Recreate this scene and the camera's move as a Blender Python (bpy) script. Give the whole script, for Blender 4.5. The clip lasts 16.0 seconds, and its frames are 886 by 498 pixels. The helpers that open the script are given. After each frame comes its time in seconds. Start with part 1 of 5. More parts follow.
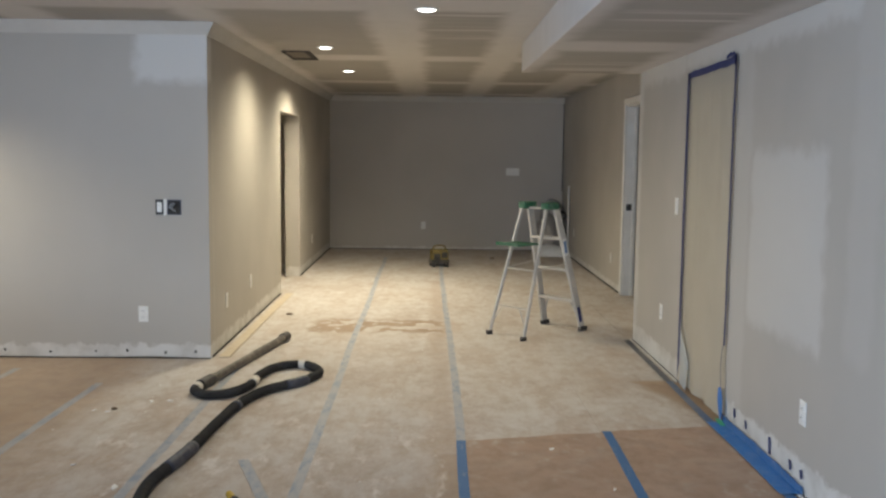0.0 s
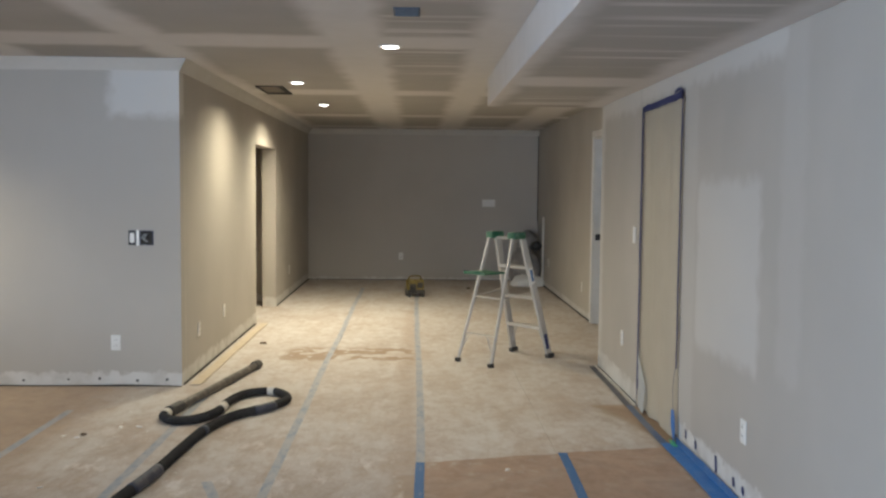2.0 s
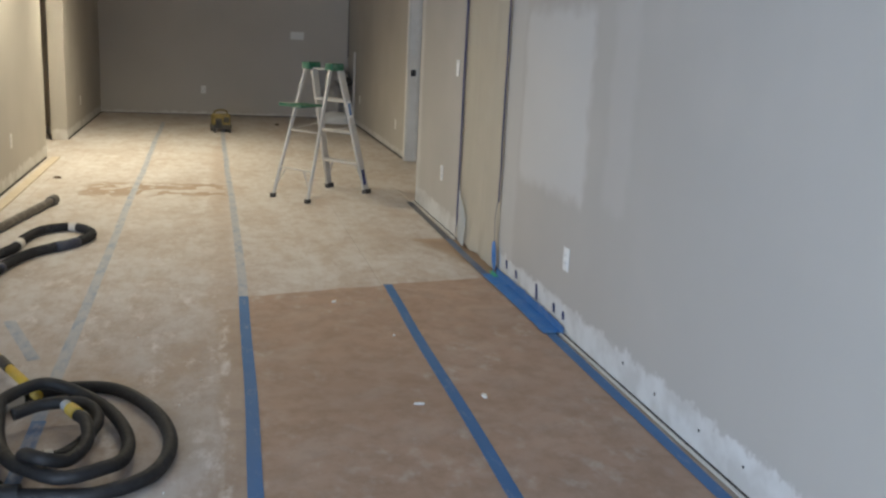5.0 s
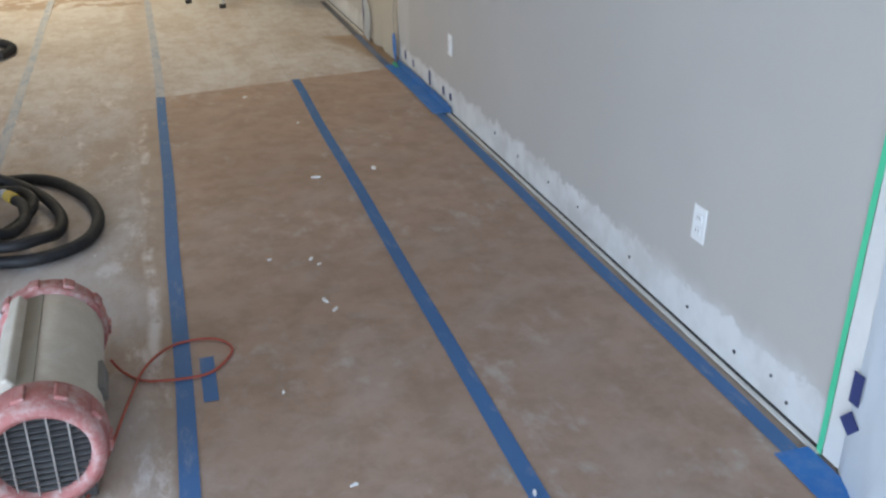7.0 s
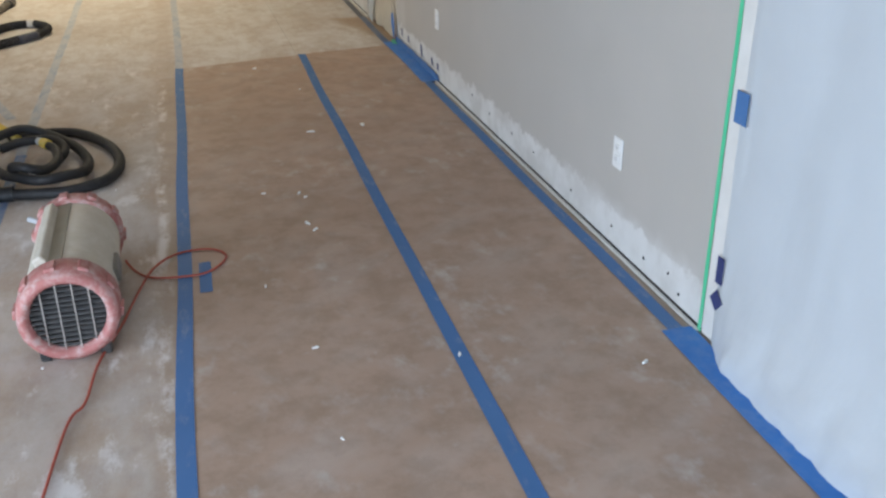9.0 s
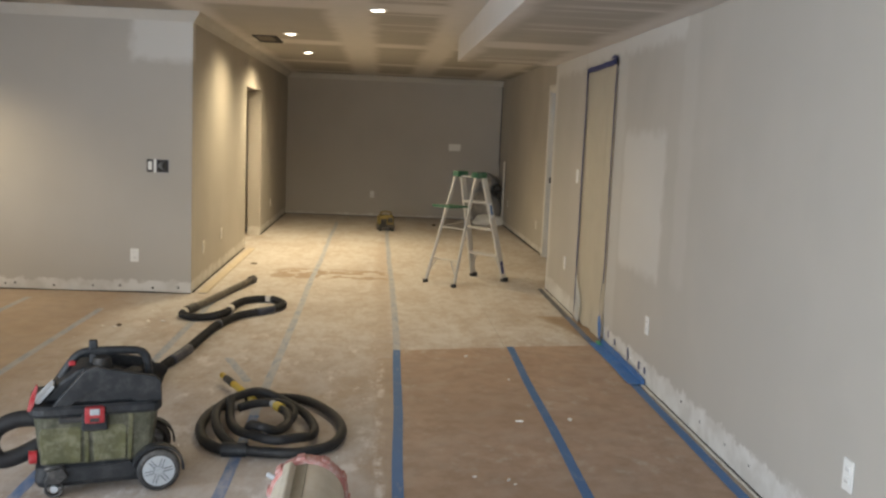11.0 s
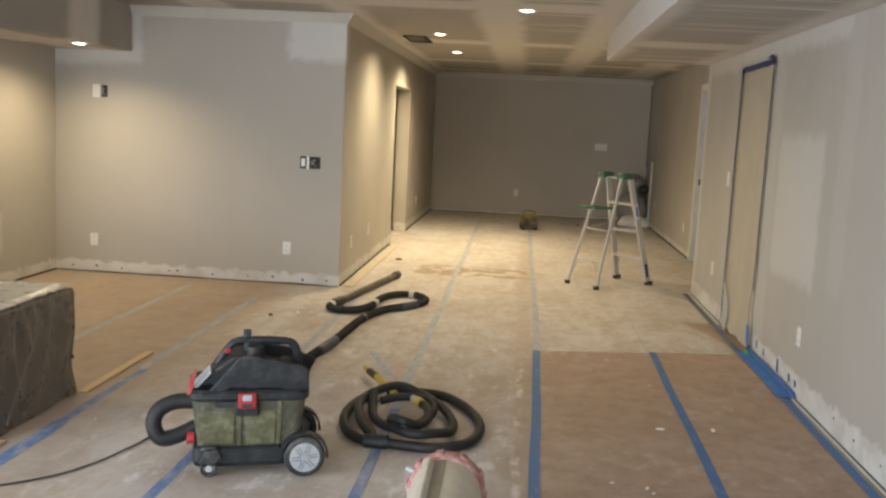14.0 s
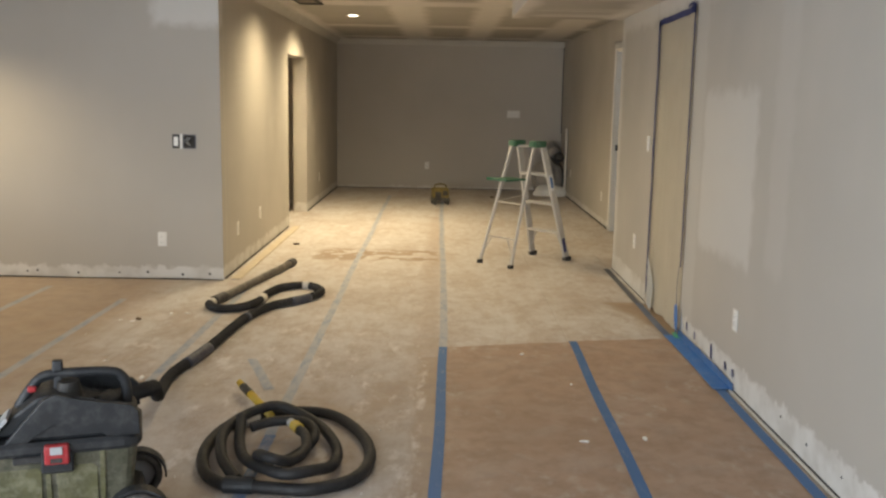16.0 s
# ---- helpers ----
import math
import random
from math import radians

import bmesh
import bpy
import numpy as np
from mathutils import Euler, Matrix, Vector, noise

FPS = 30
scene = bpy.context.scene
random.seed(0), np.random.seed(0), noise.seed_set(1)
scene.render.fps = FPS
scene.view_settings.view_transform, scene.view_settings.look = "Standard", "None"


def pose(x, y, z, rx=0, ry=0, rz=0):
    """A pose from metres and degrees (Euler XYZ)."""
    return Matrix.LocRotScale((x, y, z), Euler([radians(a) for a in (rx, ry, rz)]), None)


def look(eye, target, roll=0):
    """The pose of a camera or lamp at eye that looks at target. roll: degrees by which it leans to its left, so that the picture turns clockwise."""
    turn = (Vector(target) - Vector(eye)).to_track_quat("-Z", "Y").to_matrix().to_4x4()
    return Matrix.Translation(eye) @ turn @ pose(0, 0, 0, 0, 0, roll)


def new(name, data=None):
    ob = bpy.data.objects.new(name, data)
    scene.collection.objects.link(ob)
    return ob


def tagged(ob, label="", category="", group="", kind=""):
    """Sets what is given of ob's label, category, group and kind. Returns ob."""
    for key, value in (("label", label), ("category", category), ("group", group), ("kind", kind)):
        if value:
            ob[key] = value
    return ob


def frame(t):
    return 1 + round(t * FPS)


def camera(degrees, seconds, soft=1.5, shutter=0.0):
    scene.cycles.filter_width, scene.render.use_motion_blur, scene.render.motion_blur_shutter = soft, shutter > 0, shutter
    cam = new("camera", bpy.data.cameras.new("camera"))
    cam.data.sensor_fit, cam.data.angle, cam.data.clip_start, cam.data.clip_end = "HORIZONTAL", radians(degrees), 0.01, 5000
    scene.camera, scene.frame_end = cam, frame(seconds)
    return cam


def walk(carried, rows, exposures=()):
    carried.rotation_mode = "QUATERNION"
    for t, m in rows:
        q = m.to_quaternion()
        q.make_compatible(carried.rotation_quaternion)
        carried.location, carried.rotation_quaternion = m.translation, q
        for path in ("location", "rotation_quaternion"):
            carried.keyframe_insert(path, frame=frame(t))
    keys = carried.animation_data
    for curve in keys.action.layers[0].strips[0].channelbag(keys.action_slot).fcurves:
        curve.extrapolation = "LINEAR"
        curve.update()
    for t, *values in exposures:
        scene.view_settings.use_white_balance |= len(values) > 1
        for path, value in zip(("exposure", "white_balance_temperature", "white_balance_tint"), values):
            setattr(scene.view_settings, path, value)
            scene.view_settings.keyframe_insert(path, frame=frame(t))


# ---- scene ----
cam = camera(51.0, 16.0, 2.5)
PATH = [
    (0, (0.010, 0.925, 1.509), (0.038, 2.915, 1.307), 0.66),
    (0.5, (0.027, 0.815, 1.513), (0.084, 2.805, 1.325), 3.03),
    (1, (0.128, 0.762, 1.520), (0.125, 2.758, 1.391), 2.16),
    (1.5, (0.169, 0.734, 1.507), (0.195, 2.730, 1.378), 0.37),
    (2, (0.159, 0.736, 1.503), (0.215, 2.731, 1.370), 0.49),
    (2.5, (0.149, 0.738, 1.503), (0.230, 2.732, 1.372), 0.84),
    (3, (0.146, 0.733, 1.501), (0.229, 2.727, 1.374), 1.09),
    (3.5, (0.140, 0.727, 1.496), (0.223, 2.722, 1.374), 1.56),
    (4, (0.128, 0.741, 1.499), (0.222, 2.734, 1.355), 1.98),
    (4.5, (0.078, 0.732, 1.507), (0.291, 2.704, 1.246), 2.75),
    (5, (0.034, 0.880, 1.418), (0.513, 2.768, 0.963), 2.82),
    (5.2, (0.041, 0.900, 1.389), (0.579, 2.744, 0.832), 3.76),
    (7.3, (0.175, 0.144, 1.490), (0.718, 1.861, 0.622), 0.40),
    (7.5, (0.174, 0.082, 1.481), (0.730, 1.787, 0.596), 1.38),
    (8, (0.222, -0.068, 1.433), (0.810, 1.601, 0.500), 0.18),
    (8.2, (0.243, -0.131, 1.428), (0.818, 1.538, 0.488), 0.37),
    (10.3, (0.128, -0.644, 1.547), (0.413, 1.283, 1.095), 0.64),
    (10.5, (0.086, -0.602, 1.531), (0.341, 1.343, 1.144), 1.64),
    (11, (0.033, -0.518, 1.489), (0.173, 1.462, 1.242), 2.39),
    (11.5, (0.013, -0.539, 1.504), (-0.017, 1.454, 1.332), 3.21),
    (12, (-0.006, -0.534, 1.501), (-0.155, 1.453, 1.322), 3.60),
    (12.5, (-0.009, -0.526, 1.497), (-0.227, 1.450, 1.275), 3.72),
    (13, (-0.005, -0.525, 1.500), (-0.230, 1.445, 1.235), 3.69),
    (13.5, (0.014, -0.540, 1.503), (-0.165, 1.437, 1.252), 3.11),
    (14, (0.030, -0.541, 1.508), (-0.135, 1.435, 1.242), 2.84),
    (14.5, (0.078, -0.440, 1.508), (-0.076, 1.530, 1.204), 2.20),
    (15, (0.184, -0.245, 1.511), (-0.010, 1.719, 1.185), 1.08),
    (15.5, (0.242, -0.051, 1.507), (0.118, 1.913, 1.152), 0.19),
    (16, (0.162, 0.283, 1.478), (0.166, 2.258, 1.159), 1.06),
]
EXPOSURES = [(0.0, 0.03, 5680, 11), (4.0, 0.02, 5650, 11), (5.0, 0.02, 5600, 11), (8.0, 0.07, 5700, 12), (10.5, 0.02, 6500, 12), (11.0, -0.02, 6650, 12), (12.5, 0.14, 6750, 12), (16.0, 0.11, 6750, 12)]
walk(cam, [(t, look(eye, target, roll)) for t, eye, target, roll in PATH], EXPOSURES)
# ---- plan, metres ----
CEIL = 2.42          # ceiling
SOFFIT = 2.185       # underside of the dropped box along the door wall
XR = 1.70            # door wall
XF = 2.11            # hall wall beyond the jog
YJ = 8.50            # where the door wall ends
YB = 15.72           # end wall of the hall
XL = -1.59           # hall wall with the open doorway
YL = 7.65           # wall that faces the windows
XW = -4.25           # side wall of the wide room
YS = -3.20           # window wall behind the camera
YG = 1.825           # edge of the patio door's casing

# ---- world and lamps ----
world = bpy.data.worlds.new("world")
scene.world = world
world.use_nodes = True
sky = world.node_tree.nodes.new("ShaderNodeTexSky")
sky.sky_type, sky.sun_disc, sky.sun_elevation, sky.sun_rotation = "NISHITA", False, radians(40), radians(150)
world.node_tree.links.new(sky.outputs[0], world.node_tree.nodes["Background"].inputs[0])
world.node_tree.nodes["Background"].inputs[1].default_value = 0.10


def area_lamp(name, m, w, h, watts, colour):
    data = bpy.data.lights.new(name, "AREA")
    data.shape, data.size, data.size_y, data.energy, data.color = "RECTANGLE", w, h, watts, colour
    ob = new(name, data)
    ob.matrix_world = m
    return ob


DAY = (0.755, 0.88, 1.0)
area_lamp("window_daylight", look((-2.2, YS + 0.06, 1.35), (-2.7, 8, 0.8)), 3.6, 1.8, 232, DAY)
area_lamp("side_window_daylight", look((XW + 0.05, 0.0, 1.15), (2.0, 1.6, -0.9)), 3.6, 1.35, 215, DAY)
area_lamp("patio_daylight", look((XR + 0.45, 0.55, 1.10), (-3.0, 0.75, 0.9)), 2.6, 2.1, 6.5, DAY)


def down_light(x, y, z, watts, size, blend):
    data = bpy.data.lights.new("recessed_bulb", "SPOT")
    data.energy, data.color, data.spot_size, data.spot_blend, data.shadow_soft_size = watts, (1.0, 0.83, 0.52), radians(size), blend, 0.05
    ob = new("recessed_bulb", data)
    ob.matrix_world = pose(x, y, z - 0.03)
    return ob


LAMPS = [(-0.025, 6.89, CEIL), (-0.025, 4.97, CEIL), (-0.91, 9.08, CEIL), (-0.905, 11.32, CEIL), (-3.62, 6.84, 2.02), (-3.62, 4.4, 2.02)]
WATTS = [72, 28, 158, 300, 78, 45]
for (x, y, z), w in zip(LAMPS, WATTS):
    down_light(x, y, z, w, *((158, 0.85) if -1 < x < -0.5 else (160, 0.85)))


# ---- materials ----
class Nodes:
    """Short hand for one material's node tree."""

    def __init__(self, name):
        self.m = bpy.data.materials.new(name)
        self.m.use_nodes = True
        self.t = self.m.node_tree
        self.b = self.t.nodes["Principled BSDF"]
        self.pos = self.add("ShaderNodeNewGeometry").outputs["Position"]
        self.obj = self.add("ShaderNodeTexCoord").outputs["Object"]

    def add(self, kind):
        return self.t.nodes.new(kind)

    def put(self, socket, value):
        if isinstance(value, (int, float)):
            socket.default_value = value
        elif isinstance(value, (tuple, list)):
            socket.default_value = (*value, 1.0) if len(value) == 3 and socket.type == "RGBA" else value
        else:
            self.t.links.new(value, socket)

    def math(self, op, a, b=0.0, clamp=False):
        n = self.add("ShaderNodeMath")
        n.operation, n.use_clamp = op, clamp
        self.put(n.inputs[0], a)
        self.put(n.inputs[1], b)
        return n.outputs[0]

    def noise(self, scale, detail=4.0, rough=0.55, at=None, stretch=(1, 1, 1), shift=(0, 0, 0)):
        mp = self.add("ShaderNodeMapping")
        self.put(mp.inputs[0], at or self.pos)
        mp.inputs["Scale"].default_value = stretch
        mp.inputs["Location"].default_value = shift
        n = self.add("ShaderNodeTexNoise")
        n.inputs["Scale"].default_value, n.inputs["Detail"].default_value, n.inputs["Roughness"].default_value = scale, detail, rough
        self.put(n.inputs["Vector"], mp.outputs[0])
        return n.outputs[0]

    def step(self, value, lo, hi, a=0.0, b=1.0):
        n = self.add("ShaderNodeMapRange")
        n.interpolation_type = "SMOOTHSTEP"
        for k, v in enumerate((value, lo, hi, a, b)):
            self.put(n.inputs[k], v)
        return n.outputs[0]

    def mix(self, f, a, b):
        n = self.add("ShaderNodeMix")
        n.data_type = "RGBA"
        self.put(n.inputs[0], f)
        self.put(n.inputs[6], a)
        self.put(n.inputs[7], b)
        return n.outputs[2]

    def axes(self):
        n = self.add("ShaderNodeSeparateXYZ")
        self.put(n.inputs[0], self.pos)
        return n.outputs

    def rect(self, u, v, u0, u1, v0, v1, soft=0.03, wob=None):
        """1 inside a soft-edged rectangle."""
        if wob is not None:
            u, v = self.math("ADD", u, wob), self.math("ADD", v, wob)
        a = self.math("MULTIPLY", self.step(u, u0 - soft, u0 + soft), self.step(u, u1 - soft, u1 + soft, 1.0, 0.0))
        b = self.math("MULTIPLY", self.step(v, v0 - soft, v0 + soft), self.step(v, v1 - soft, v1 + soft, 1.0, 0.0))
        return self.math("MULTIPLY", a, b)

    def out(self, colour, rough=0.7, metal=0.0, bump=None, depth=0.002, strength=0.5, spec=0.4):
        self.put(self.b.inputs["Base Color"], colour)
        self.put(self.b.inputs["Roughness"], rough)
        self.put(self.b.inputs["Metallic"], metal)
        self.b.inputs["Specular IOR Level"].default_value = spec
        if bump is not None:
            n = self.add("ShaderNodeBump")
            n.inputs["Strength"].default_value, n.inputs["Distance"].default_value = strength, depth
            self.put(n.inputs["Height"], bump)
            self.put(self.b.inputs["Normal"], n.outputs[0])
        return self.m


def plain(name, a, b=None, rough=0.6, metal=0.0, scale=6.0, fine=60.0, depth=0.001, dust=None, amount=0.3, spec=0.4):
    """Two tones at two scales, fine relief, and a film of dust where given."""
    n = Nodes(name)
    b = b or tuple(c * 0.8 for c in a)
    big = n.step(n.noise(scale, at=n.obj), 0.35, 0.65)
    small = n.noise(fine, at=n.obj)
    col = n.mix(n.math("MULTIPLY", n.math("ADD", big, small), 0.5), a, b)
    if dust:
        col = n.mix(n.math("MULTIPLY", n.step(n.noise(scale * 2.3, 6, 0.7, at=n.obj, shift=(3, 1, 2)), 0.42, 0.72), amount), col, dust)
    return n.out(col, n.step(small, 0.2, 0.8, max(rough - 0.1, 0.02), min(rough + 0.1, 1.0)), metal, small, depth, spec=spec)


GREIGE, MUD = (0.47, 0.44, 0.395), (0.66, 0.645, 0.615)


def wall_paint(name, axis, patches=(), base=GREIGE, low=0.17, seams=()):
    """Old greige paint with skimmed patches, a torn pale strip where the skirting was and faint streaks."""
    n = Nodes(name)
    xyz = n.axes()
    u, z = xyz[axis], xyz[2]
    wob = n.math("MULTIPLY", n.math("SUBTRACT", n.noise(7.0, 5), 0.5), 0.13)
    cloud = n.step(n.noise(0.9, 3), 0.3, 0.7)
    col = n.mix(cloud, base, tuple(c * 0.93 for c in base))
    col = n.mix(n.math("MULTIPLY", n.noise(9, 5, 0.65, stretch=(1, 1, 0.25)), 0.22), col, tuple(c * 0.84 for c in base))
    torn = n.math("MULTIPLY", n.math("SUBTRACT", n.noise(11, 7, 0.68), 0.5), 0.16)
    mud = n.math("MULTIPLY", n.step(n.math("ADD", z, torn), low - 0.035, low - 0.005, 1.0, 0.0), n.step(n.noise(5.0, 5), 0.3, 0.6, 0.35, 0.95))
    for u0, u1, v0, v1, k in patches:
        mud = n.math("MAXIMUM", mud, n.math("MULTIPLY", n.rect(u, z, u0, u1, v0, v1, 0.045, wob), k))
    for at, width, k in seams:
        mud = n.math("MAXIMUM", mud, n.math("MULTIPLY", n.rect(u, z, at - width, at + width, -1, 9, 0.08, wob), k))
    col = n.mix(mud, col, MUD)
    fine = n.noise(140, 3)
    grain = n.math("ADD", n.math("MULTIPLY", fine, 0.4), n.noise(12, 3))
    return n.out(col, n.step(cloud, 0, 1, 0.62, 0.78), 0.0, grain, 0.0012, 0.35, spec=0.3)


def drywall_ceiling(name):
    """Bare grey board with wide bands of pale joint compound, sanded in streaks."""
    n = Nodes(name)
    xyz = n.axes()
    x, y = xyz[0], xyz[1]
    wob = n.math("MULTIPLY", n.math("SUBTRACT", n.noise(2.5, 5), 0.5), 0.16)
    xw, yw = n.math("ADD", x, wob), n.math("ADD", y, wob)
    mud = 0.0
    for at, half in ((-1.55, 0.13), (-0.25, 0.19), (0.66, 0.16), (-2.75, 0.18), (-3.9, 0.2), (1.75, 0.2)):
        mud = n.math("MAXIMUM", mud, n.step(n.math("ABSOLUTE", n.math("SUBTRACT", xw, at)), half - 0.07, half + 0.09, 0.95, 0.0))
    for at, half in ((-1.2, 0.16), (1.2, 0.16), (3.7, 0.16), (6.75, 0.24), (9.95, 0.22), (12.9, 0.18), (15.1, 0.18)):
        mud = n.math("MAXIMUM", mud, n.step(n.math("ABSOLUTE", n.math("SUBTRACT", yw, at)), half - 0.07, half + 0.10, 0.9, 0.0))
    streak = n.step(n.noise(1.0, 3, 0.5, stretch=(0.25, 7.0, 1)), 0.52, 0.66)
    bay = n.rect(x, y, -0.1, 0.62, 4.6, 8.4, 0.1, wob)
    right = n.rect(x, y, 0.9, 1.6, 2.0, 8.5, 0.12, wob)
    mud = n.math("MAXIMUM", mud, n.math("MULTIPLY", n.math("MULTIPLY", streak, n.math("MAXIMUM", bay, right)), 0.75))
    board = n.mix(n.noise(3.0, 4), (0.36, 0.335, 0.305), (0.42, 0.395, 0.36))
    col = n.mix(mud, board, n.mix(n.noise(6, 5), (0.60, 0.57, 0.54), (0.68, 0.65, 0.62)))
    return n.out(col, 0.85, 0.0, n.math("ADD", mud, n.math("MULTIPLY", n.noise(40, 4), 0.3)), 0.002, 0.4, spec=0.2)


def floor_paper(name, dusty):
    """Brown builder's paper, scuffed and powdered with plaster dust."""
    n = Nodes(name)
    xyz = n.axes()
    x, y = xyz[0], xyz[1]
    wob = n.math("MULTIPLY", n.math("SUBTRACT", n.noise(2.2, 6), 0.5), 0.9)
    base = n.mix(n.step(n.noise(1.3, 5), 0.3, 0.7), (0.395, 0.285, 0.190) if dusty else (0.425, 0.297, 0.220), (0.335, 0.236, 0.156) if dusty else (0.360, 0.250, 0.186))
    base = n.mix(n.step(n.noise(7.5, 7, 0.72, shift=(5, 5, 0)), 0.40, 0.66, 0.0, 0.62), base, (0.25, 0.168, 0.112))
    base = n.mix(n.math("MULTIPLY", n.noise(30, 5, 0.7), 0.40), base, (0.40, 0.30, 0.23))
    turned = n.add("ShaderNodeMapping")
    n.put(turned.inputs[0], n.pos)
    turned.inputs["Rotation"].default_value = (0, 0, 0.9)
    scuff = n.step(n.noise(3.2, 4, 0.55, at=turned.outputs[0], stretch=(1.5, 0.8, 1), shift=(4, 0, 0)), 0.44, 0.82)
    smear = n.step(n.noise(6.0, 5, 0.6, at=turned.outputs[0], stretch=(0.8, 1.4, 1), shift=(7, 3, 0)), 0.50, 0.82)
    streak = n.math("MULTIPLY", n.step(n.noise(9, 6, 0.62, stretch=(1.15, 0.75, 1), shift=(2, 6, 0)), 0.48, 0.76), n.step(n.noise(1.6, 4, shift=(8, 1, 0)), 0.40, 0.62))
    speck = n.step(n.noise(26, 6, 0.75), 0.60, 0.74)
    if dusty:
        thick = n.step(n.noise(3.0, 9, 0.76, stretch=(1, 0.45, 1), shift=(1, 5, 0)), 0.36, 0.58, n.step(y, 5.0, 8.0, 0.34, 0.58), 1.0)
        thick = n.math("MULTIPLY", thick, n.step(n.noise(13, 7, 0.7, stretch=(1, 0.5, 1), shift=(2, 2, 0)), 0.30, 0.62, 0.60, 1.0))
        loops = n.noise(4.2, 2, 0.45, stretch=(1.0, 0.85, 1), shift=(2.3, 0.6, 0))
        ring = n.step(n.math("ABSOLUTE", n.math("SUBTRACT", loops, 0.52)), 0.055, 0.095, 1.0, 0.0)
        wet = n.math("MULTIPLY", ring, n.rect(x, y, -1.0, 0.12, 8.72, 9.32, 0.10, n.math("MULTIPLY", wob, 0.25)))
        thick = n.math("MULTIPLY", thick, n.math("SUBTRACT", 1.0, n.math("MULTIPLY", wet, 0.92)))
        lane = n.rect(x, y, 0.02, 0.16, 5.0, 12.0, 0.06, n.math("MULTIPLY", wob, 0.15))
        thick = n.math("MULTIPLY", thick, n.math("SUBTRACT", 1.0, n.math("MULTIPLY", lane, 0.36)))
        door = n.rect(n.math("SUBTRACT", x, n.math("MULTIPLY", n.math("SUBTRACT", 7.05, y), 0.25)), y, 1.37, 1.9, 5.9, 7.08, 0.05, n.math("MULTIPLY", wob, 0.35))
        thick = n.math("MULTIPLY", thick, n.math("SUBTRACT", 1.0, n.math("MULTIPLY", door, 0.95)))
        left = n.step(n.math("ADD", x, n.math("MULTIPLY", wob, 0.3)), -2.3, -1.7, 0.25, 1.0)
        thick = n.math("MULTIPLY", thick, left)
        near = n.step(n.math("ADD", y, n.math("MULTIPLY", wob, 1.2)), 4.6, 6.2, 0.78, 1.0)
        thick = n.math("MULTIPLY", thick, n.step(y, 1.6, 3.9, 0.62, 1.0))
        thick = n.math("MULTIPLY", thick, near)
        bare = n.rect(x, y, 0.05, 0.3, -4.0, 5.5, 0.03, n.math("MULTIPLY", wob, 0.10))
        thick = n.math("MULTIPLY", thick, n.math("SUBTRACT", 1.0, n.math("MULTIPLY", bare, 0.6)))
        line = n.math("ABSOLUTE", n.math("ADD", n.math("SUBTRACT", x, 0.075), n.math("MULTIPLY", wob, 0.10)))
        crust = n.math("MULTIPLY", n.math("MULTIPLY", n.step(line, 0.005, 0.032, 1.0, 0.0), n.step(y, 5.2, 5.6, 1.0, 0.0)), n.step(n.noise(7, 6, 0.7, stretch=(1, 0.5, 1), shift=(3, 8, 0)), 0.42, 0.60))
        smudge = n.math("MULTIPLY", n.step(n.noise(4.5, 7, 0.7, stretch=(1.3, 0.6, 1), shift=(9, 2, 0)), 0.53, 0.66), n.math("MULTIPLY", n.step(y, 5.5, 7.0, 0.75, 0.25), n.step(x, -2.1, -1.6)))
        white = n.math("MAXIMUM", n.math("MULTIPLY", crust, 0.9), n.math("MULTIPLY", smudge, n.step(x, 0.04, 0.08, 1.0, 0.0)))
        dust = n.math("MAXIMUM", thick, n.math("MULTIPLY", speck, 0.6))
    else:
        dust = n.math("MAXIMUM", n.math("MAXIMUM", n.math("MULTIPLY", n.math("MAXIMUM", scuff, smear), 0.26), n.math("MULTIPLY", streak, 0.62)), n.math("MULTIPLY", speck, 0.34))
    col = n.mix(dust, base, (0.575, 0.548, 0.520))
    if dusty:
        col = n.mix(n.math("MULTIPLY", wet, 0.6), col, (0.27, 0.19, 0.12))
        col = n.mix(white, col, (0.70, 0.665, 0.64))
    fine = n.noise(220, 3)
    wave = n.math("ADD", n.math("MULTIPLY", n.noise(1.7, 3), 6.0), n.math("ADD", fine, dust))
    return n.out(col, n.step(dust, 0.0, 0.7, 0.55, 0.9), 0.0, wave, 0.0015, 0.5, spec=0.35)


def masking_tape(name, dusty):
    """dusty: 0 clean, 1 scuffed, 2 nearly buried in dust."""
    n = Nodes(name)
    base = n.mix(n.noise(5, 4), (0.050, 0.135, 0.31), (0.08, 0.18, 0.38))
    worn = n.step(n.noise(9, 6, 0.7, stretch=(2, 0.7, 1)), (0.52, 0.38, 0.34)[dusty], (0.8, 0.68, 0.60)[dusty], (0.0, 0.1, 0.58)[dusty], (0.5, 0.75, 0.97)[dusty])
    return n.out(n.mix(worn, base, (0.42, 0.40, 0.41) if dusty < 2 else (0.42, 0.42, 0.43)), 0.6, 0.0, n.noise(90, 3, stretch=(1, 4, 1)), 0.0006, 0.5)


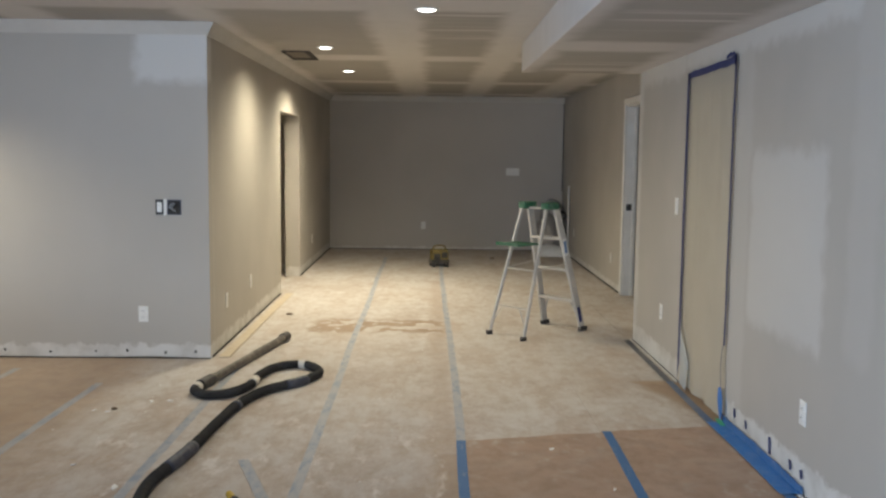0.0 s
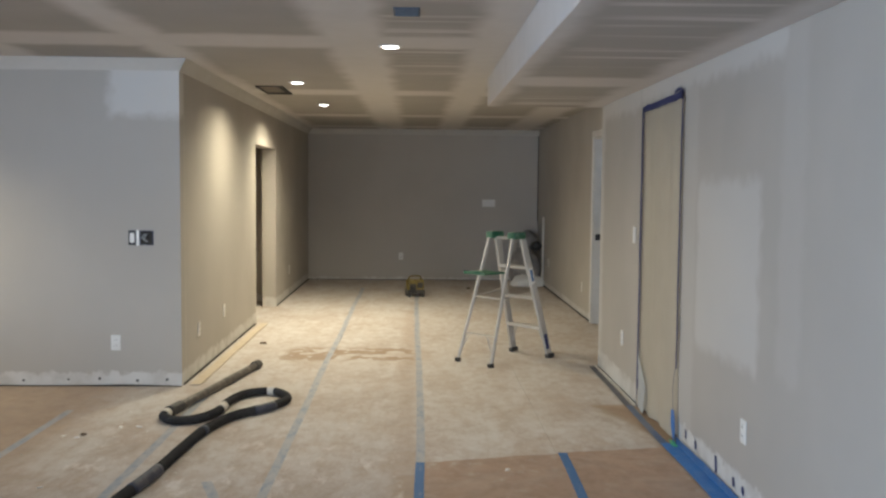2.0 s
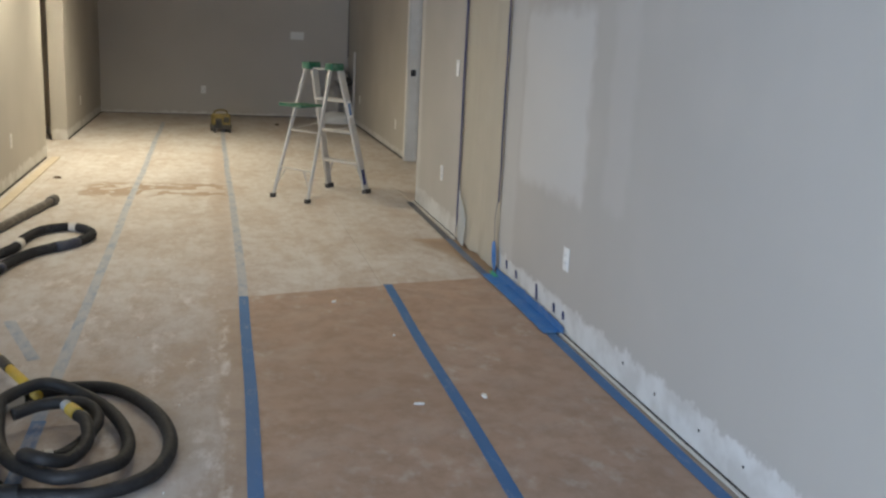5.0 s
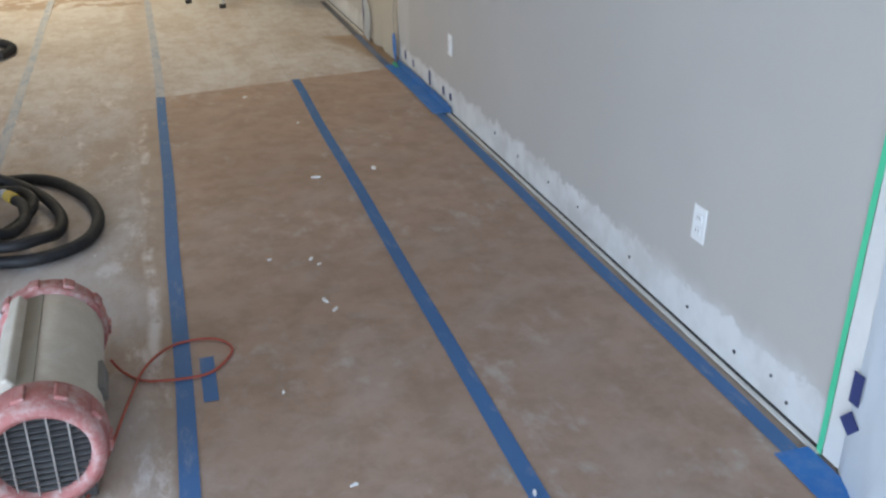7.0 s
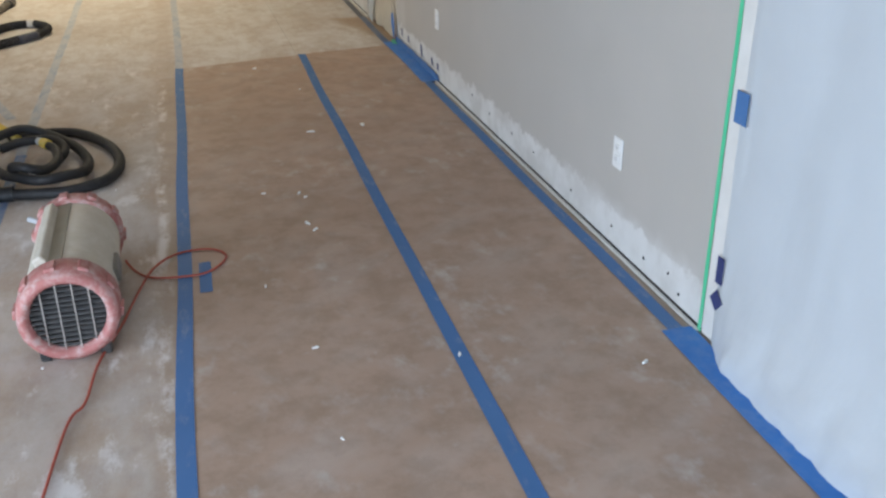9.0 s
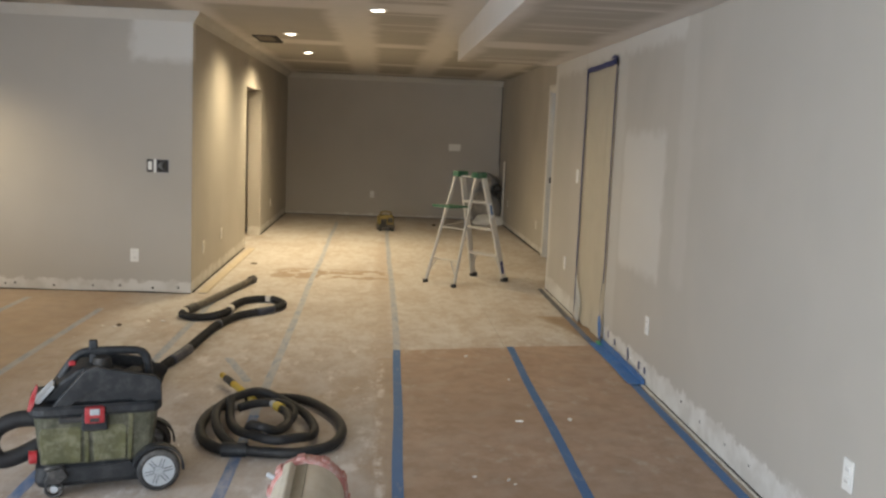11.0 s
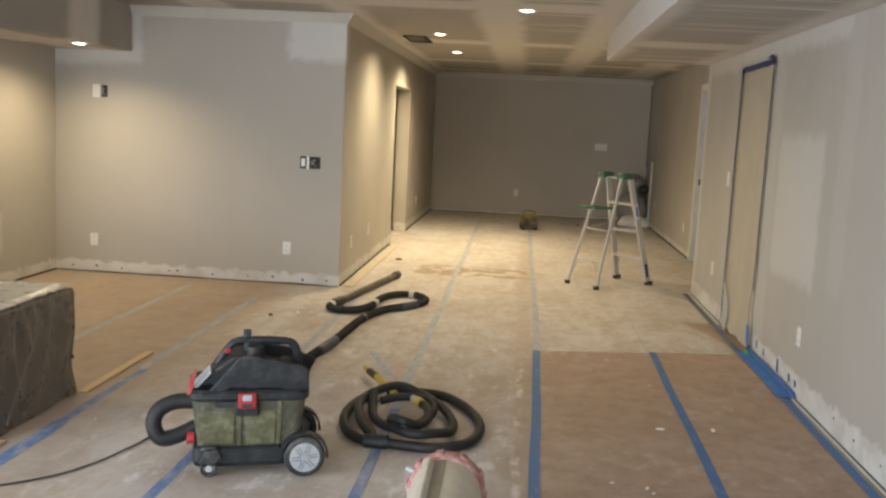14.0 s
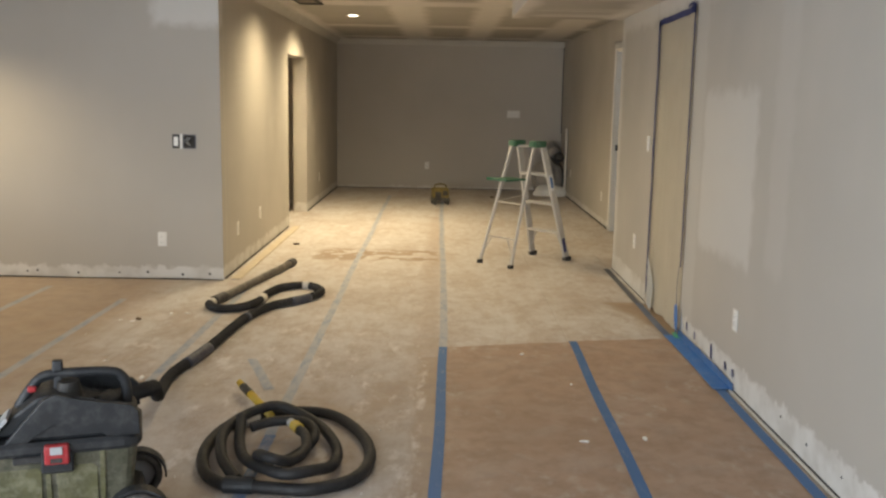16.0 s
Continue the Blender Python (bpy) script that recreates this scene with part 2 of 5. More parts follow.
M_PAPER, M_PAPER_DUSTY = floor_paper("clean_builders_paper", False), floor_paper("dusty_builders_paper", True)
M_TAPE, M_TAPE_SCUFFED, M_TAPE_DUSTY = masking_tape("blue_masking_tape", 0), masking_tape("scuffed_masking_tape", 1), masking_tape("dusty_masking_tape", 2)
M_TAPE_BRIGHT = plain("azure_masking_tape", (0.035, 0.16, 0.48), (0.05, 0.20, 0.55), 0.55, fine=30, dust=(0.4, 0.45, 0.5), amount=0.2)
# Darker blue: shade on the door frame's tape put into colour; scraps share it.
M_TAPE_SHADED_DARK = plain("shaded_and_dark_blue_tape", (0.028, 0.036, 0.110), (0.038, 0.050, 0.16), 0.6, fine=40)
M_TAPE_GREY = plain("dusty_slate_tape", (0.07, 0.12, 0.24), (0.20, 0.22, 0.27), 0.7, scale=4, fine=30)
M_TAPE_SLATE = plain("dark_slate_tape", (0.10, 0.11, 0.14), (0.16, 0.155, 0.16), 0.7, scale=4, fine=30)
M_TAPE_GREEN = plain("green_tape", (0.08, 0.50, 0.25), (0.12, 0.55, 0.30), 0.6)
M_WALL_DOOR = wall_paint("door_wall_paint", 1, [(4.86, 5.80, 0.66, 1.55, 0.50), (5.83, 6.07, -1, 9, 0.24), (4.40, 4.64, 0.7, 2.6, 0.14), (7.15, 8.9, 2.06, 2.6, 0.5), (4.6, 7.15, 2.08, 2.6, 0.55), (8.38, 8.6, -1, 9, 0.55), (0, 4.9, -1, 0.07, 0.45), (1.9, 4.6, -1, 0.12, 0.45), (1.9, 3.0, -1, 0.16, 0.5)], low=0.165)
M_WALL_FRONT = wall_paint("front_wall_paint", 0, [(-2.10, -1.5, 2.01, 2.5, 0.85), (-4.6, -3.45, 1.90, 2.6, 0.7), (-3.55, -3.45, 1.9, 2.6, 0.7)], low=0.12)
M_WALL_HALL = wall_paint("hall_wall_paint", 1, [(7.4, 7.77, -1, 9, 0.45)], low=0.13)
M_WALL_FAR = wall_paint("far_wall_paint", 1, [(8.6, 8.9, -1, 9, 0.4)], low=0.10)
M_WALL_END = wall_paint("end_wall_paint", 0, [], base=(0.50, 0.465, 0.42), low=0.06)
M_WALL_SIDE = wall_paint("side_wall_paint", 1, [(6.2, 6.75, 0.25, 0.60, 0.5)], low=0.12)
M_CEIL = drywall_ceiling("taped_drywall")
M_TRIM = plain("white_trim_paint", (0.72, 0.70, 0.66), (0.62, 0.60, 0.56), 0.5, fine=30)
M_CROWN = plain("primed_moulding", (0.58, 0.56, 0.52), (0.50, 0.48, 0.44), 0.6, scale=2, fine=20)
M_PLATE = plain("white_plastic_plate", (0.80, 0.79, 0.76), (0.74, 0.73, 0.70), 0.35)
M_BLACK = plain("black_plastic", (0.02, 0.02, 0.022), (0.035, 0.034, 0.033), 0.5, dust=(0.35, 0.31, 0.27), amount=0.25)
M_DARK = plain("dark_void", (0.03, 0.03, 0.03), (0.05, 0.045, 0.04), 0.8)
M_STRIP = plain("dusty_timber_strip", (0.58, 0.50, 0.37), (0.48, 0.40, 0.28), 0.7, fine=25, dust=(0.6, 0.56, 0.5), amount=0.6)
M_SCRAP = plain("brown_scrap", (0.16, 0.11, 0.07), (0.11, 0.08, 0.05), 0.8)
M_PALE_WOOD = plain("pale_timber", (0.62, 0.45, 0.27), (0.52, 0.37, 0.21), 0.6, fine=25)
M_ALU = plain("mill_aluminium", (0.60, 0.59, 0.57), (0.50, 0.49, 0.47), 0.5, 0.45, dust=(0.6, 0.56, 0.51), amount=0.6)
M_GREEN = plain("green_ladder_plastic", (0.02, 0.12, 0.06), (0.018, 0.09, 0.045), 0.5, dust=(0.35, 0.42, 0.36), amount=0.35)
M_CHARCOAL = plain("charcoal_plastic", (0.011, 0.0125, 0.015), (0.019, 0.021, 0.024), 0.5, dust=(0.24, 0.23, 0.22), amount=0.13, scale=9)
M_OLIVE = plain("olive_green_plastic", (0.115, 0.110, 0.045), (0.060, 0.060, 0.03), 0.55, dust=(0.26, 0.24, 0.17), amount=0.55, scale=9)
M_RED = plain("red_plastic", (0.42, 0.025, 0.03), (0.33, 0.02, 0.025), 0.45, dust=(0.5, 0.4, 0.36), amount=0.2)
M_GREY = plain("light_grey_plastic", (0.42, 0.44, 0.46), (0.34, 0.355, 0.37), 0.45, dust=(0.45, 0.42, 0.38), amount=0.3)
M_HOSE = plain("black_ribbed_rubber", (0.012, 0.012, 0.014), (0.020, 0.019, 0.019), 0.58, dust=(0.25, 0.23, 0.20), amount=0.05, scale=12)
M_YELLOW = plain("yellow_hose_fitting", (0.60, 0.42, 0.03), (0.50, 0.34, 0.03), 0.5, dust=(0.4, 0.35, 0.28), amount=0.4)
M_CREAM = plain("cream_enamel", (0.60, 0.54, 0.44), (0.50, 0.45, 0.36), 0.5, dust=(0.66, 0.62, 0.56), amount=0.5)
M_FANRED = plain("faded_red_plastic", (0.42, 0.16, 0.14), (0.36, 0.13, 0.115), 0.6, dust=(0.55, 0.44, 0.40), amount=0.9, scale=10)
M_WIRE = plain("grille_wire", (0.60, 0.57, 0.52), (0.5, 0.47, 0.43), 0.4, 0.6)
M_CORDRED = plain("orange_red_cord", (0.42, 0.09, 0.055), (0.34, 0.075, 0.05), 0.55)


def emitter(name, colour, strength):
    n = Nodes(name)
    n.put(n.b.inputs["Emission Color"], colour)
    n.b.inputs["Emission Strength"].default_value = strength
    return n.out((0.8, 0.8, 0.8), 0.5)


M_BULB = emitter("lit_diffuser", (1.0, 0.90, 0.74), 9.0)


def film(name, tint, clear, rough):
    """Thin plastic sheet: part clear, part milky and letting light through, with creased gloss."""
    n = Nodes(name)
    tr, lu, mx, gl, m2 = (n.add(k) for k in ("ShaderNodeBsdfTransparent", "ShaderNodeBsdfTranslucent", "ShaderNodeMixShader", "ShaderNodeBsdfPrincipled", "ShaderNodeMixShader"))
    tr.inputs[0].default_value = (*tint, 1)
    lu.inputs[0].default_value = (*tint, 1)
    col = n.mix(n.noise(4, 5), tint, tuple(c * 0.82 for c in tint))
    n.put(gl.inputs["Base Color"], col)
    n.put(gl.inputs["Roughness"], n.step(n.noise(7, 4), 0.3, 0.7, rough, rough + 0.25))
    bump = n.add("ShaderNodeBump")
    bump.inputs["Strength"].default_value, bump.inputs["Distance"].default_value = 0.6, 0.01
    n.put(bump.inputs["Height"], n.noise(6, 5, 0.6, stretch=(1, 1, 0.35)))
    n.put(gl.inputs["Normal"], bump.outputs[0])
    n.put(m2.inputs[0], 0.35)
    n.put(m2.inputs[1], gl.outputs[0])
    n.put(m2.inputs[2], lu.outputs[0])
    n.put(mx.inputs[0], clear)
    n.put(mx.inputs[1], m2.outputs[0])
    n.put(mx.inputs[2], tr.outputs[0])
    out = [k for k in n.t.nodes if k.type == "OUTPUT_MATERIAL"][0]
    n.put(out.inputs[0], mx.outputs[0])
    return n.m


M_FILM_DOOR = film("masking_film", (0.76, 0.70, 0.58), 0.12, 0.4)
M_FILM_WHITE = film("white_film", (0.70, 0.73, 0.745), 0.03, 0.4)
# Grey plastic made darker: the shade on the cabinet's side is in its colour.
M_FILM_SHADED = plain("shaded_grey_plastic_sheet", (0.085, 0.070, 0.057), (0.12, 0.10, 0.083), 0.30, scale=3, fine=9, depth=0.003, spec=0.9)


def highlit_pleated_film(name, pale, dark):
    """Milky sheet hanging in upright pleats over something dark; its pale streaks are highlights painted into the
    colour.
    """
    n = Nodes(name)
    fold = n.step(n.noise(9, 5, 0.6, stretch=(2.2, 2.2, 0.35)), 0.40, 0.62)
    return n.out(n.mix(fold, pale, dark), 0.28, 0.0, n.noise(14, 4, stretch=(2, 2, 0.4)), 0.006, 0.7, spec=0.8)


M_FILM_FRONT = highlit_pleated_film("highlight_streaked_plastic", (0.25, 0.28, 0.30), (0.085, 0.09, 0.098))
M_FOLD = plain("creased_plastic_edge", (0.23, 0.195, 0.165), (0.16, 0.135, 0.115), 0.35, spec=0.7)
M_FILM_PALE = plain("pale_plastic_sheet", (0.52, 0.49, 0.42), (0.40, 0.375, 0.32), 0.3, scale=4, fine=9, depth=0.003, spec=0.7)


# ---- mesh helpers ----
def box(bm, x0, x1, y0, y1, z0, z1, bevel=0.0, seg=1):
    geo = bmesh.ops.create_cube(bm, size=1.0, matrix=Matrix.LocRotScale(((x0 + x1) / 2, (y0 + y1) / 2, (z0 + z1) / 2), None, (x1 - x0, y1 - y0, z1 - z0)))
    if bevel:
        edges = {e for v in geo["verts"] for e in v.link_edges}
        bmesh.ops.bevel(bm, geom=list(edges), offset=bevel, segments=seg, affect="EDGES", profile=0.5)
    return bm


def boxes(*items, bevel=0.0, seg=1):
    bm = bmesh.new()
    for it in items:
        box(bm, *it, bevel=bevel, seg=seg)
    return bm


def cyl(bm, r, depth, m, seg=24, r2=None, caps=True):
    bmesh.ops.create_cone(bm, cap_ends=caps, segments=seg, radius1=r, radius2=r if r2 is None else r2, depth=depth, matrix=m)
    return bm


def bar(bm, a, b, w, t, up=(0, 0, 1)):
    """A rectangular bar from a to b, w wide and t thick."""
    a, b = Vector(a), Vector(b)
    d = (b - a).normalized()
    side = d.cross(Vector(up)).normalized()
    top = side.cross(d)
    rot = Matrix((side, top, d)).transposed().to_4x4()
    geo = bmesh.ops.create_cube(bm, size=1.0, matrix=Matrix.Translation((a + b) / 2) @ rot @ Matrix.Diagonal((w, t, (b - a).length, 1)))
    bmesh.ops.bevel(bm, geom=list({e for v in geo["verts"] for e in v.link_edges}), offset=min(w, t) * 0.15, segments=1, affect="EDGES")
    return bm


def spline(points, steps=8, closed=False):
    pts = [Vector(p) for p in points]
    n, out = len(pts), []
    for i in range(n if closed else n - 1):
        p0, p1, p2, p3 = (pts[(i + k) % n] if closed else pts[min(max(i + k, 0), n - 1)] for k in (-1, 0, 1, 2))
        for s in range(steps):
            t = s / steps
            out.append(0.5 * (2 * p1 + (p2 - p0) * t + (2 * p0 - 5 * p1 + 4 * p2 - p3) * t * t + (3 * p1 - p0 - 3 * p2 + p3) * t ** 3))
    if not closed:
        out.append(pts[-1])
    return out


def tube(bm, pts, r, seg=12, rib=0.0, pitch=0.012, cap=True):
    """Sweeps a circle along pts; with rib the radius swells and shrinks every pitch metres."""
    pts = [Vector(p) for p in pts]
    if rib:
        fine, carry = [pts[0]], 0.0
        for a, b in zip(pts, pts[1:]):
            k = max(1, round((b - a).length / (pitch / 2)))
            fine += [a.lerp(b, (i + 1) / k) for i in range(k)]
        pts = fine
    rings, side = [], None
    for i, p in enumerate(pts):
        d = (pts[min(i + 1, len(pts) - 1)] - pts[max(i - 1, 0)]).normalized()
        side = d.cross(Vector((0, 0, 1))) if side is None else side - d * side.dot(d)
        if side.length < 1e-4:
            side = d.cross(Vector((1, 0, 0)))
        side.normalize()
        up = side.cross(d)
        rr = r + (rib if i % 2 else -rib)
        rings.append([bm.verts.new(p + (side * math.cos(a) + up * math.sin(a)) * rr) for a in (2 * math.pi * k / seg for k in range(seg))])
    for a, b in zip(rings, rings[1:]):
        for k in range(seg):
            bm.faces.new((a[k], a[(k + 1) % seg], b[(k + 1) % seg], b[k]))
    if cap:
        bm.faces.new(rings[0][::-1])
        bm.faces.new(rings[-1])
    return bm


def sheet(nx, ny, place):
    """A grid of faces: place(u, v) gives each corner for u, v in 0..1."""
    bm = bmesh.new()
    g = [[bm.verts.new(place(i / nx, j / ny)) for j in range(ny + 1)] for i in range(nx + 1)]
    for i in range(nx):
        for j in range(ny):
            bm.faces.new((g[i][j], g[i + 1][j], g[i + 1][j + 1], g[i][j + 1]))
    return bm


def link(name, bm, material, smooth=False):
    bmesh.ops.recalc_face_normals(bm, faces=bm.faces)
    me = bpy.data.meshes.new(name)
    bm.to_mesh(me)
    bm.free()
    me.materials.append(material)
    if smooth:
        for p in me.polygons:
            p.use_smooth = True
    return new(name, me)


def part(name, bm, material, parent, label="", smooth=False):
    ob = link(name, bm, material, smooth)
    ob.parent = parent
    if label:
        tagged(ob, label)
    return ob


def structure(name, bm, material, label, category, smooth=False):
    return tagged(link(name, bm, material, smooth), label, category, kind="structure")


def thing(name, label, category, m=None, group=""):
    ob = new(name)
    ob.empty_display_size = 0.1
    if m is not None:
        ob.matrix_world = m
    return tagged(ob, label, category, group)


# ---- floor ----
floor = structure("floor", boxes((XW - 0.3, XF + 0.3, YS - 0.3, YB + 0.3, -0.15, -0.004)), M_PAPER_DUSTY, "timber subfloor under brown builder's paper", "floor")
SEAMS = [XW, -2.92, -2.12, -1.37, -0.58, 0.165, 0.96, 1.66]
for a, b in zip(SEAMS, SEAMS[1:]):
    y1 = YL if b <= -1.6 else YB
    part("paper_sheet", boxes((a, b - 0.002, YS, y1, -0.004, -0.001)), M_PAPER_DUSTY, floor)
part("paper_sheet", boxes((1.66, XF, YJ, YB, -0.004, -0.001)), M_PAPER_DUSTY, floor)


def ragged_sheet(x0, x1, skew, y0, ya, yb, z):
    def place(u, v):
        x = x0 + (x1 - x0) * u
        far = ya + (yb - ya) * u + 0.02 * noise.noise((x * 5, 0, 3)) + 0.012 * noise.noise((x * 19, 0, 5))
        return (x - skew * (1 - v) * (1 - 0.3 * u), y0 + (far - y0) * v, z)
    return sheet(40, 2, place)


part("paper_sheet", ragged_sheet(0.188, 0.985, 0.135, YS, 5.715, 5.895, 0.0025), M_PAPER, floor, "clean brown paper sheet")
part("paper_sheet", ragged_sheet(0.970, 1.63, 0.10, YS, 5.895, 6.02, 0.0030), M_PAPER, floor, "clean brown paper sheet")


def tape_run(x, y0, y1, width, material, z=0.0, drift=0.0, label=""):
    def place(u, v):
        y = y0 + (y1 - y0) * u
        return (x + drift * u + 0.012 * noise.noise((y * 0.8, x * 3, 0)) + (v - 0.5) * width, y, z)
    return part("tape_strip", sheet(60, 1, place), material, floor, label)


tape_run(0.053, YS, 5.715, 0.050, M_TAPE, 0.0045, 0.135, label="vivid blue masking tape")
tape_run(0.850, YS, 5.90, 0.050, M_TAPE, 0.0045, 0.135, label="vivid blue masking tape")
tape_run(0.185, 5.72, 14.5, 0.050, M_TAPE_DUSTY, 0.0, -0.03)
tape_run(-0.575, YS, 4.2, 0.050, M_TAPE_SCUFFED)
tape_run(-0.58, 4.2, 14.5, 0.050, M_TAPE_DUSTY, 0.0, -0.06)
tape_run(-1.37, YS, 3.7, 0.050, M_TAPE_SCUFFED)
tape_run(-1.345, 3.7, 7.6, 0.050, M_TAPE_DUSTY)
tape_run(-2.118, YS, 3.6, 0.075, M_TAPE_SCUFFED, label="wide scuffed blue masking tape")
tape_run(-2.122, 3.6, 4.6, 0.055, M_TAPE_SCUFFED)
tape_run(-2.14, 4.6, 6.9, 0.05, M_TAPE_DUSTY)
tape_run(-2.85, 4.2, 7.3, 0.05, M_TAPE_DUSTY)
tape_run(1.622, YG, 6.10, 0.052, M_TAPE, 0.005, 0.015, label="vivid blue masking tape along the wall")
tape_run(1.622, 6.10, 7.05, 0.050, M_TAPE_GREY, 0.005, 0.01, label="dusty slate blue tape along the wall")
tape_run(1.628, 7.05, 8.46, 0.048, M_TAPE_SLATE, 0.005, 0.015, label="dark dusty tape along the wall")
tape_run(1.645, 4.95, 6.08, 0.105, M_TAPE_BRIGHT, 0.010, 0.0, label="wide blue masking tape along the wall")
tape_run(1.525, YS, YG + 0.03, 0.105, M_TAPE_BRIGHT, 0.006, 0.10, label="wide blue masking tape along the wall")

# ---- walls ----
T = 0.12
DA, DB = 6.09, 7.03     # doorway under masking film
EA, EB = 10.26, 10.96   # hall doorway with casing
WA, WB = 10.86, 12.28   # open doorway in the hall
wall_door = structure("wall_east", boxes((XR, XR + T, YG, DA, 0, CEIL), (XR, XR + T, DB, YJ, 0, CEIL), (XR, XR + T, DA, DB, 2.04, CEIL), (XR + T, XF + T, YJ - T, YJ, 0, CEIL)), M_WALL_DOOR, "greige painted wall with skimmed drywall patches", "wall")
structure("wall_east_window", boxes((XR, XR + T, YS, -0.55, 0, CEIL), (XR, XR + T, -0.55, YG - 0.10, 2.1, CEIL)), M_WALL_DOOR, "greige wall round the patio door", "wall")
structure("wall_hall_east", boxes((XF, XF + T, YJ, EA, 0, CEIL), (XF, XF + T, EB, YB, 0, CEIL), (XF, XF + T, EA, EB, 2.06, CEIL)), M_WALL_FAR, "greige hall wall with a cased doorway", "wall")
structure("wall_end", boxes((XL - T, XF + T, YB, YB + T, 0, CEIL)), M_WALL_END, "dim grey painted end wall of the hall", "wall")
HT = 0.17
structure("wall_hall_west", boxes((XL - HT, XL, YL + T, WA, 0, CEIL), (XL - HT, XL, WB, YB, 0, CEIL), (XL - HT, XL, WA, WB, 1.95, CEIL)), M_WALL_HALL, "greige hall wall washed by warm downlights", "wall")
structure("wall_front", boxes((XW - T, XL, YL, YL + T, 0, CEIL)), M_WALL_FRONT, "greige wall with pale skimmed corner patch", "wall")
structure("wall_west", boxes((XW - T, XW, YS - T, -1.9, 0, CEIL), (XW - T, XW, 1.9, YL, 0, CEIL), (XW - T, XW, -1.9, 1.9, 0, 0.45), (XW - T, XW, -1.9, 1.9, 2.15, CEIL)), M_WALL_SIDE, "greige side wall", "wall")
structure("wall_south", boxes((XW, -4.05, YS - T, YS, 0, CEIL), (-0.35, XR, YS - T, YS, 0, CEIL), (-4.05, -0.35, YS - T, YS, 0, 0.4), (-4.05, -0.35, YS - T, YS, 2.25, CEIL)), M_WALL_SIDE, "greige wall with a wide window opening", "wall")
# dark room behind the open doorway and behind the cased door
structure("wall_closet", boxes((-3.4, XL - HT, 10.0, 10.08, 0, CEIL), (-3.4, XL - HT, 12.8, 12.88, 0, CEIL), (-3.48, -3.4, 10.0, 12.88, 0, CEIL)), M_WALL_SIDE, "dim greige room beyond the doorway", "wall")
structure("wall_side_room", boxes((XF + T, 3.6, 9.9, 9.98, 0, CEIL), (XF + T, 3.6, 11.9, 11.98, 0, CEIL), (3.6, 3.68, 9.9, 11.98, 0, CEIL)), M_WALL_SIDE, "pale room beyond the cased doorway", "wall")
structure("floor_side_rooms", boxes((XF + 0.3, 3.7, 9.8, 12.0, -0.15, -0.001), (-3.5, XL - HT, 10.0, 12.9, -0.15, 0.0)), M_PAPER_DUSTY, "brown papered floor of side rooms", "floor")

# ---- ceiling ----
ceiling = structure("ceiling", boxes((XW - T, 3.7, YS - T, YB + T, CEIL, CEIL + 0.12)), M_CEIL, "grey drywall ceiling with pale taped joints", "ceiling")
structure("ceiling_soffit", boxes((0.745, XR, YS, 8.62, SOFFIT, CEIL - 0.001), (XR, XF, YJ, 8.62, SOFFIT, CEIL - 0.001), bevel=0.004), M_CEIL, "dropped drywall box along the ceiling", "ceiling")
structure("ceiling_soffit_west", boxes((XW, -3.53, YS, YL, 2.02, CEIL - 0.001), bevel=0.004), M_CEIL, "dropped drywall box over the side wall", "ceiling")


# ---- trim ----
def crown(points, size=0.085):
    """Sprung moulding swept along the top of walls; points run with the room to their right."""
    prof = [(0, -size), (0.010, -size), (0.016, -size + 0.012), (0.030, -size * 0.62), (0.052, -size * 0.30), (0.060, -0.012), (0.066, -0.008), (0.066, 0.0), (0, 0)]
    bm, rings, n = bmesh.new(), [], len(points)
    P = [Vector((*p, 0)) for p in points]
    for i, p in enumerate(P):
        d0 = (P[i] - P[i - 1]).normalized() if i else (P[1] - P[0]).normalized()
        d1 = (P[i + 1] - P[i]).normalized() if i + 1 < n else d0
        n0, n1 = Vector((d0.y, -d0.x, 0)), Vector((d1.y, -d1.x, 0))
        m = (n0 + n1)
        m = m / m.dot(n0)
        rings.append([bm.verts.new(p + m * a + Vector((0, 0, CEIL - 0.001 + b))) for a, b in prof])
    k = len(prof)
    for a, b in zip(rings, rings[1:]):
        for j in range(k):
            bm.faces.new((a[j], a[(j + 1) % k], b[(j + 1) % k], b[j]))
    bm.faces.new(rings[0])
    bm.faces.new(rings[-1][::-1])
    return bm


structure("trim_crown", crown([(-3.53, YL), (XL, YL), (XL, YB), (XF, YB)]), M_CROWN, "primed crown moulding with filled joints", "moulding")
structure("trim_wall_gap", boxes((XR - 0.024, XR - 0.012, YG, DA - 0.02, 0.001, 0.007), (XR - 0.024, XR - 0.012, DB + 0.02, YJ, 0.001, 0.008)), M_TRIM, "pale shim strip along the foot of the wall", "trim")
structure("trim_gap_east", boxes((XR - 0.010, XR - 0.001, YG, DA - 0.02, 0.001, 0.008), (XR - 0.010, XR - 0.001, DB + 0.02, YJ, 0.001, 0.008), (XF - 0.010, XF - 0.001, YJ, EA - 0.08, 0.001, 0.016), (XF - 0.010, XF - 0.001, EB + 0.08, YB, 0.001, 0.016)), M_DARK, "dark gap under the wallboard", "trim")


def wavy_gap():
    def place(u, v):
        x = XW + (XL - XW) * u
        return (x, YL - 0.002 - 0.018 * (1 - v), 0.002 + v * max(0.0, 0.007 + 0.012 * noise.noise((x * 1.7, 0, 0))))
    return sheet(40, 1, place)


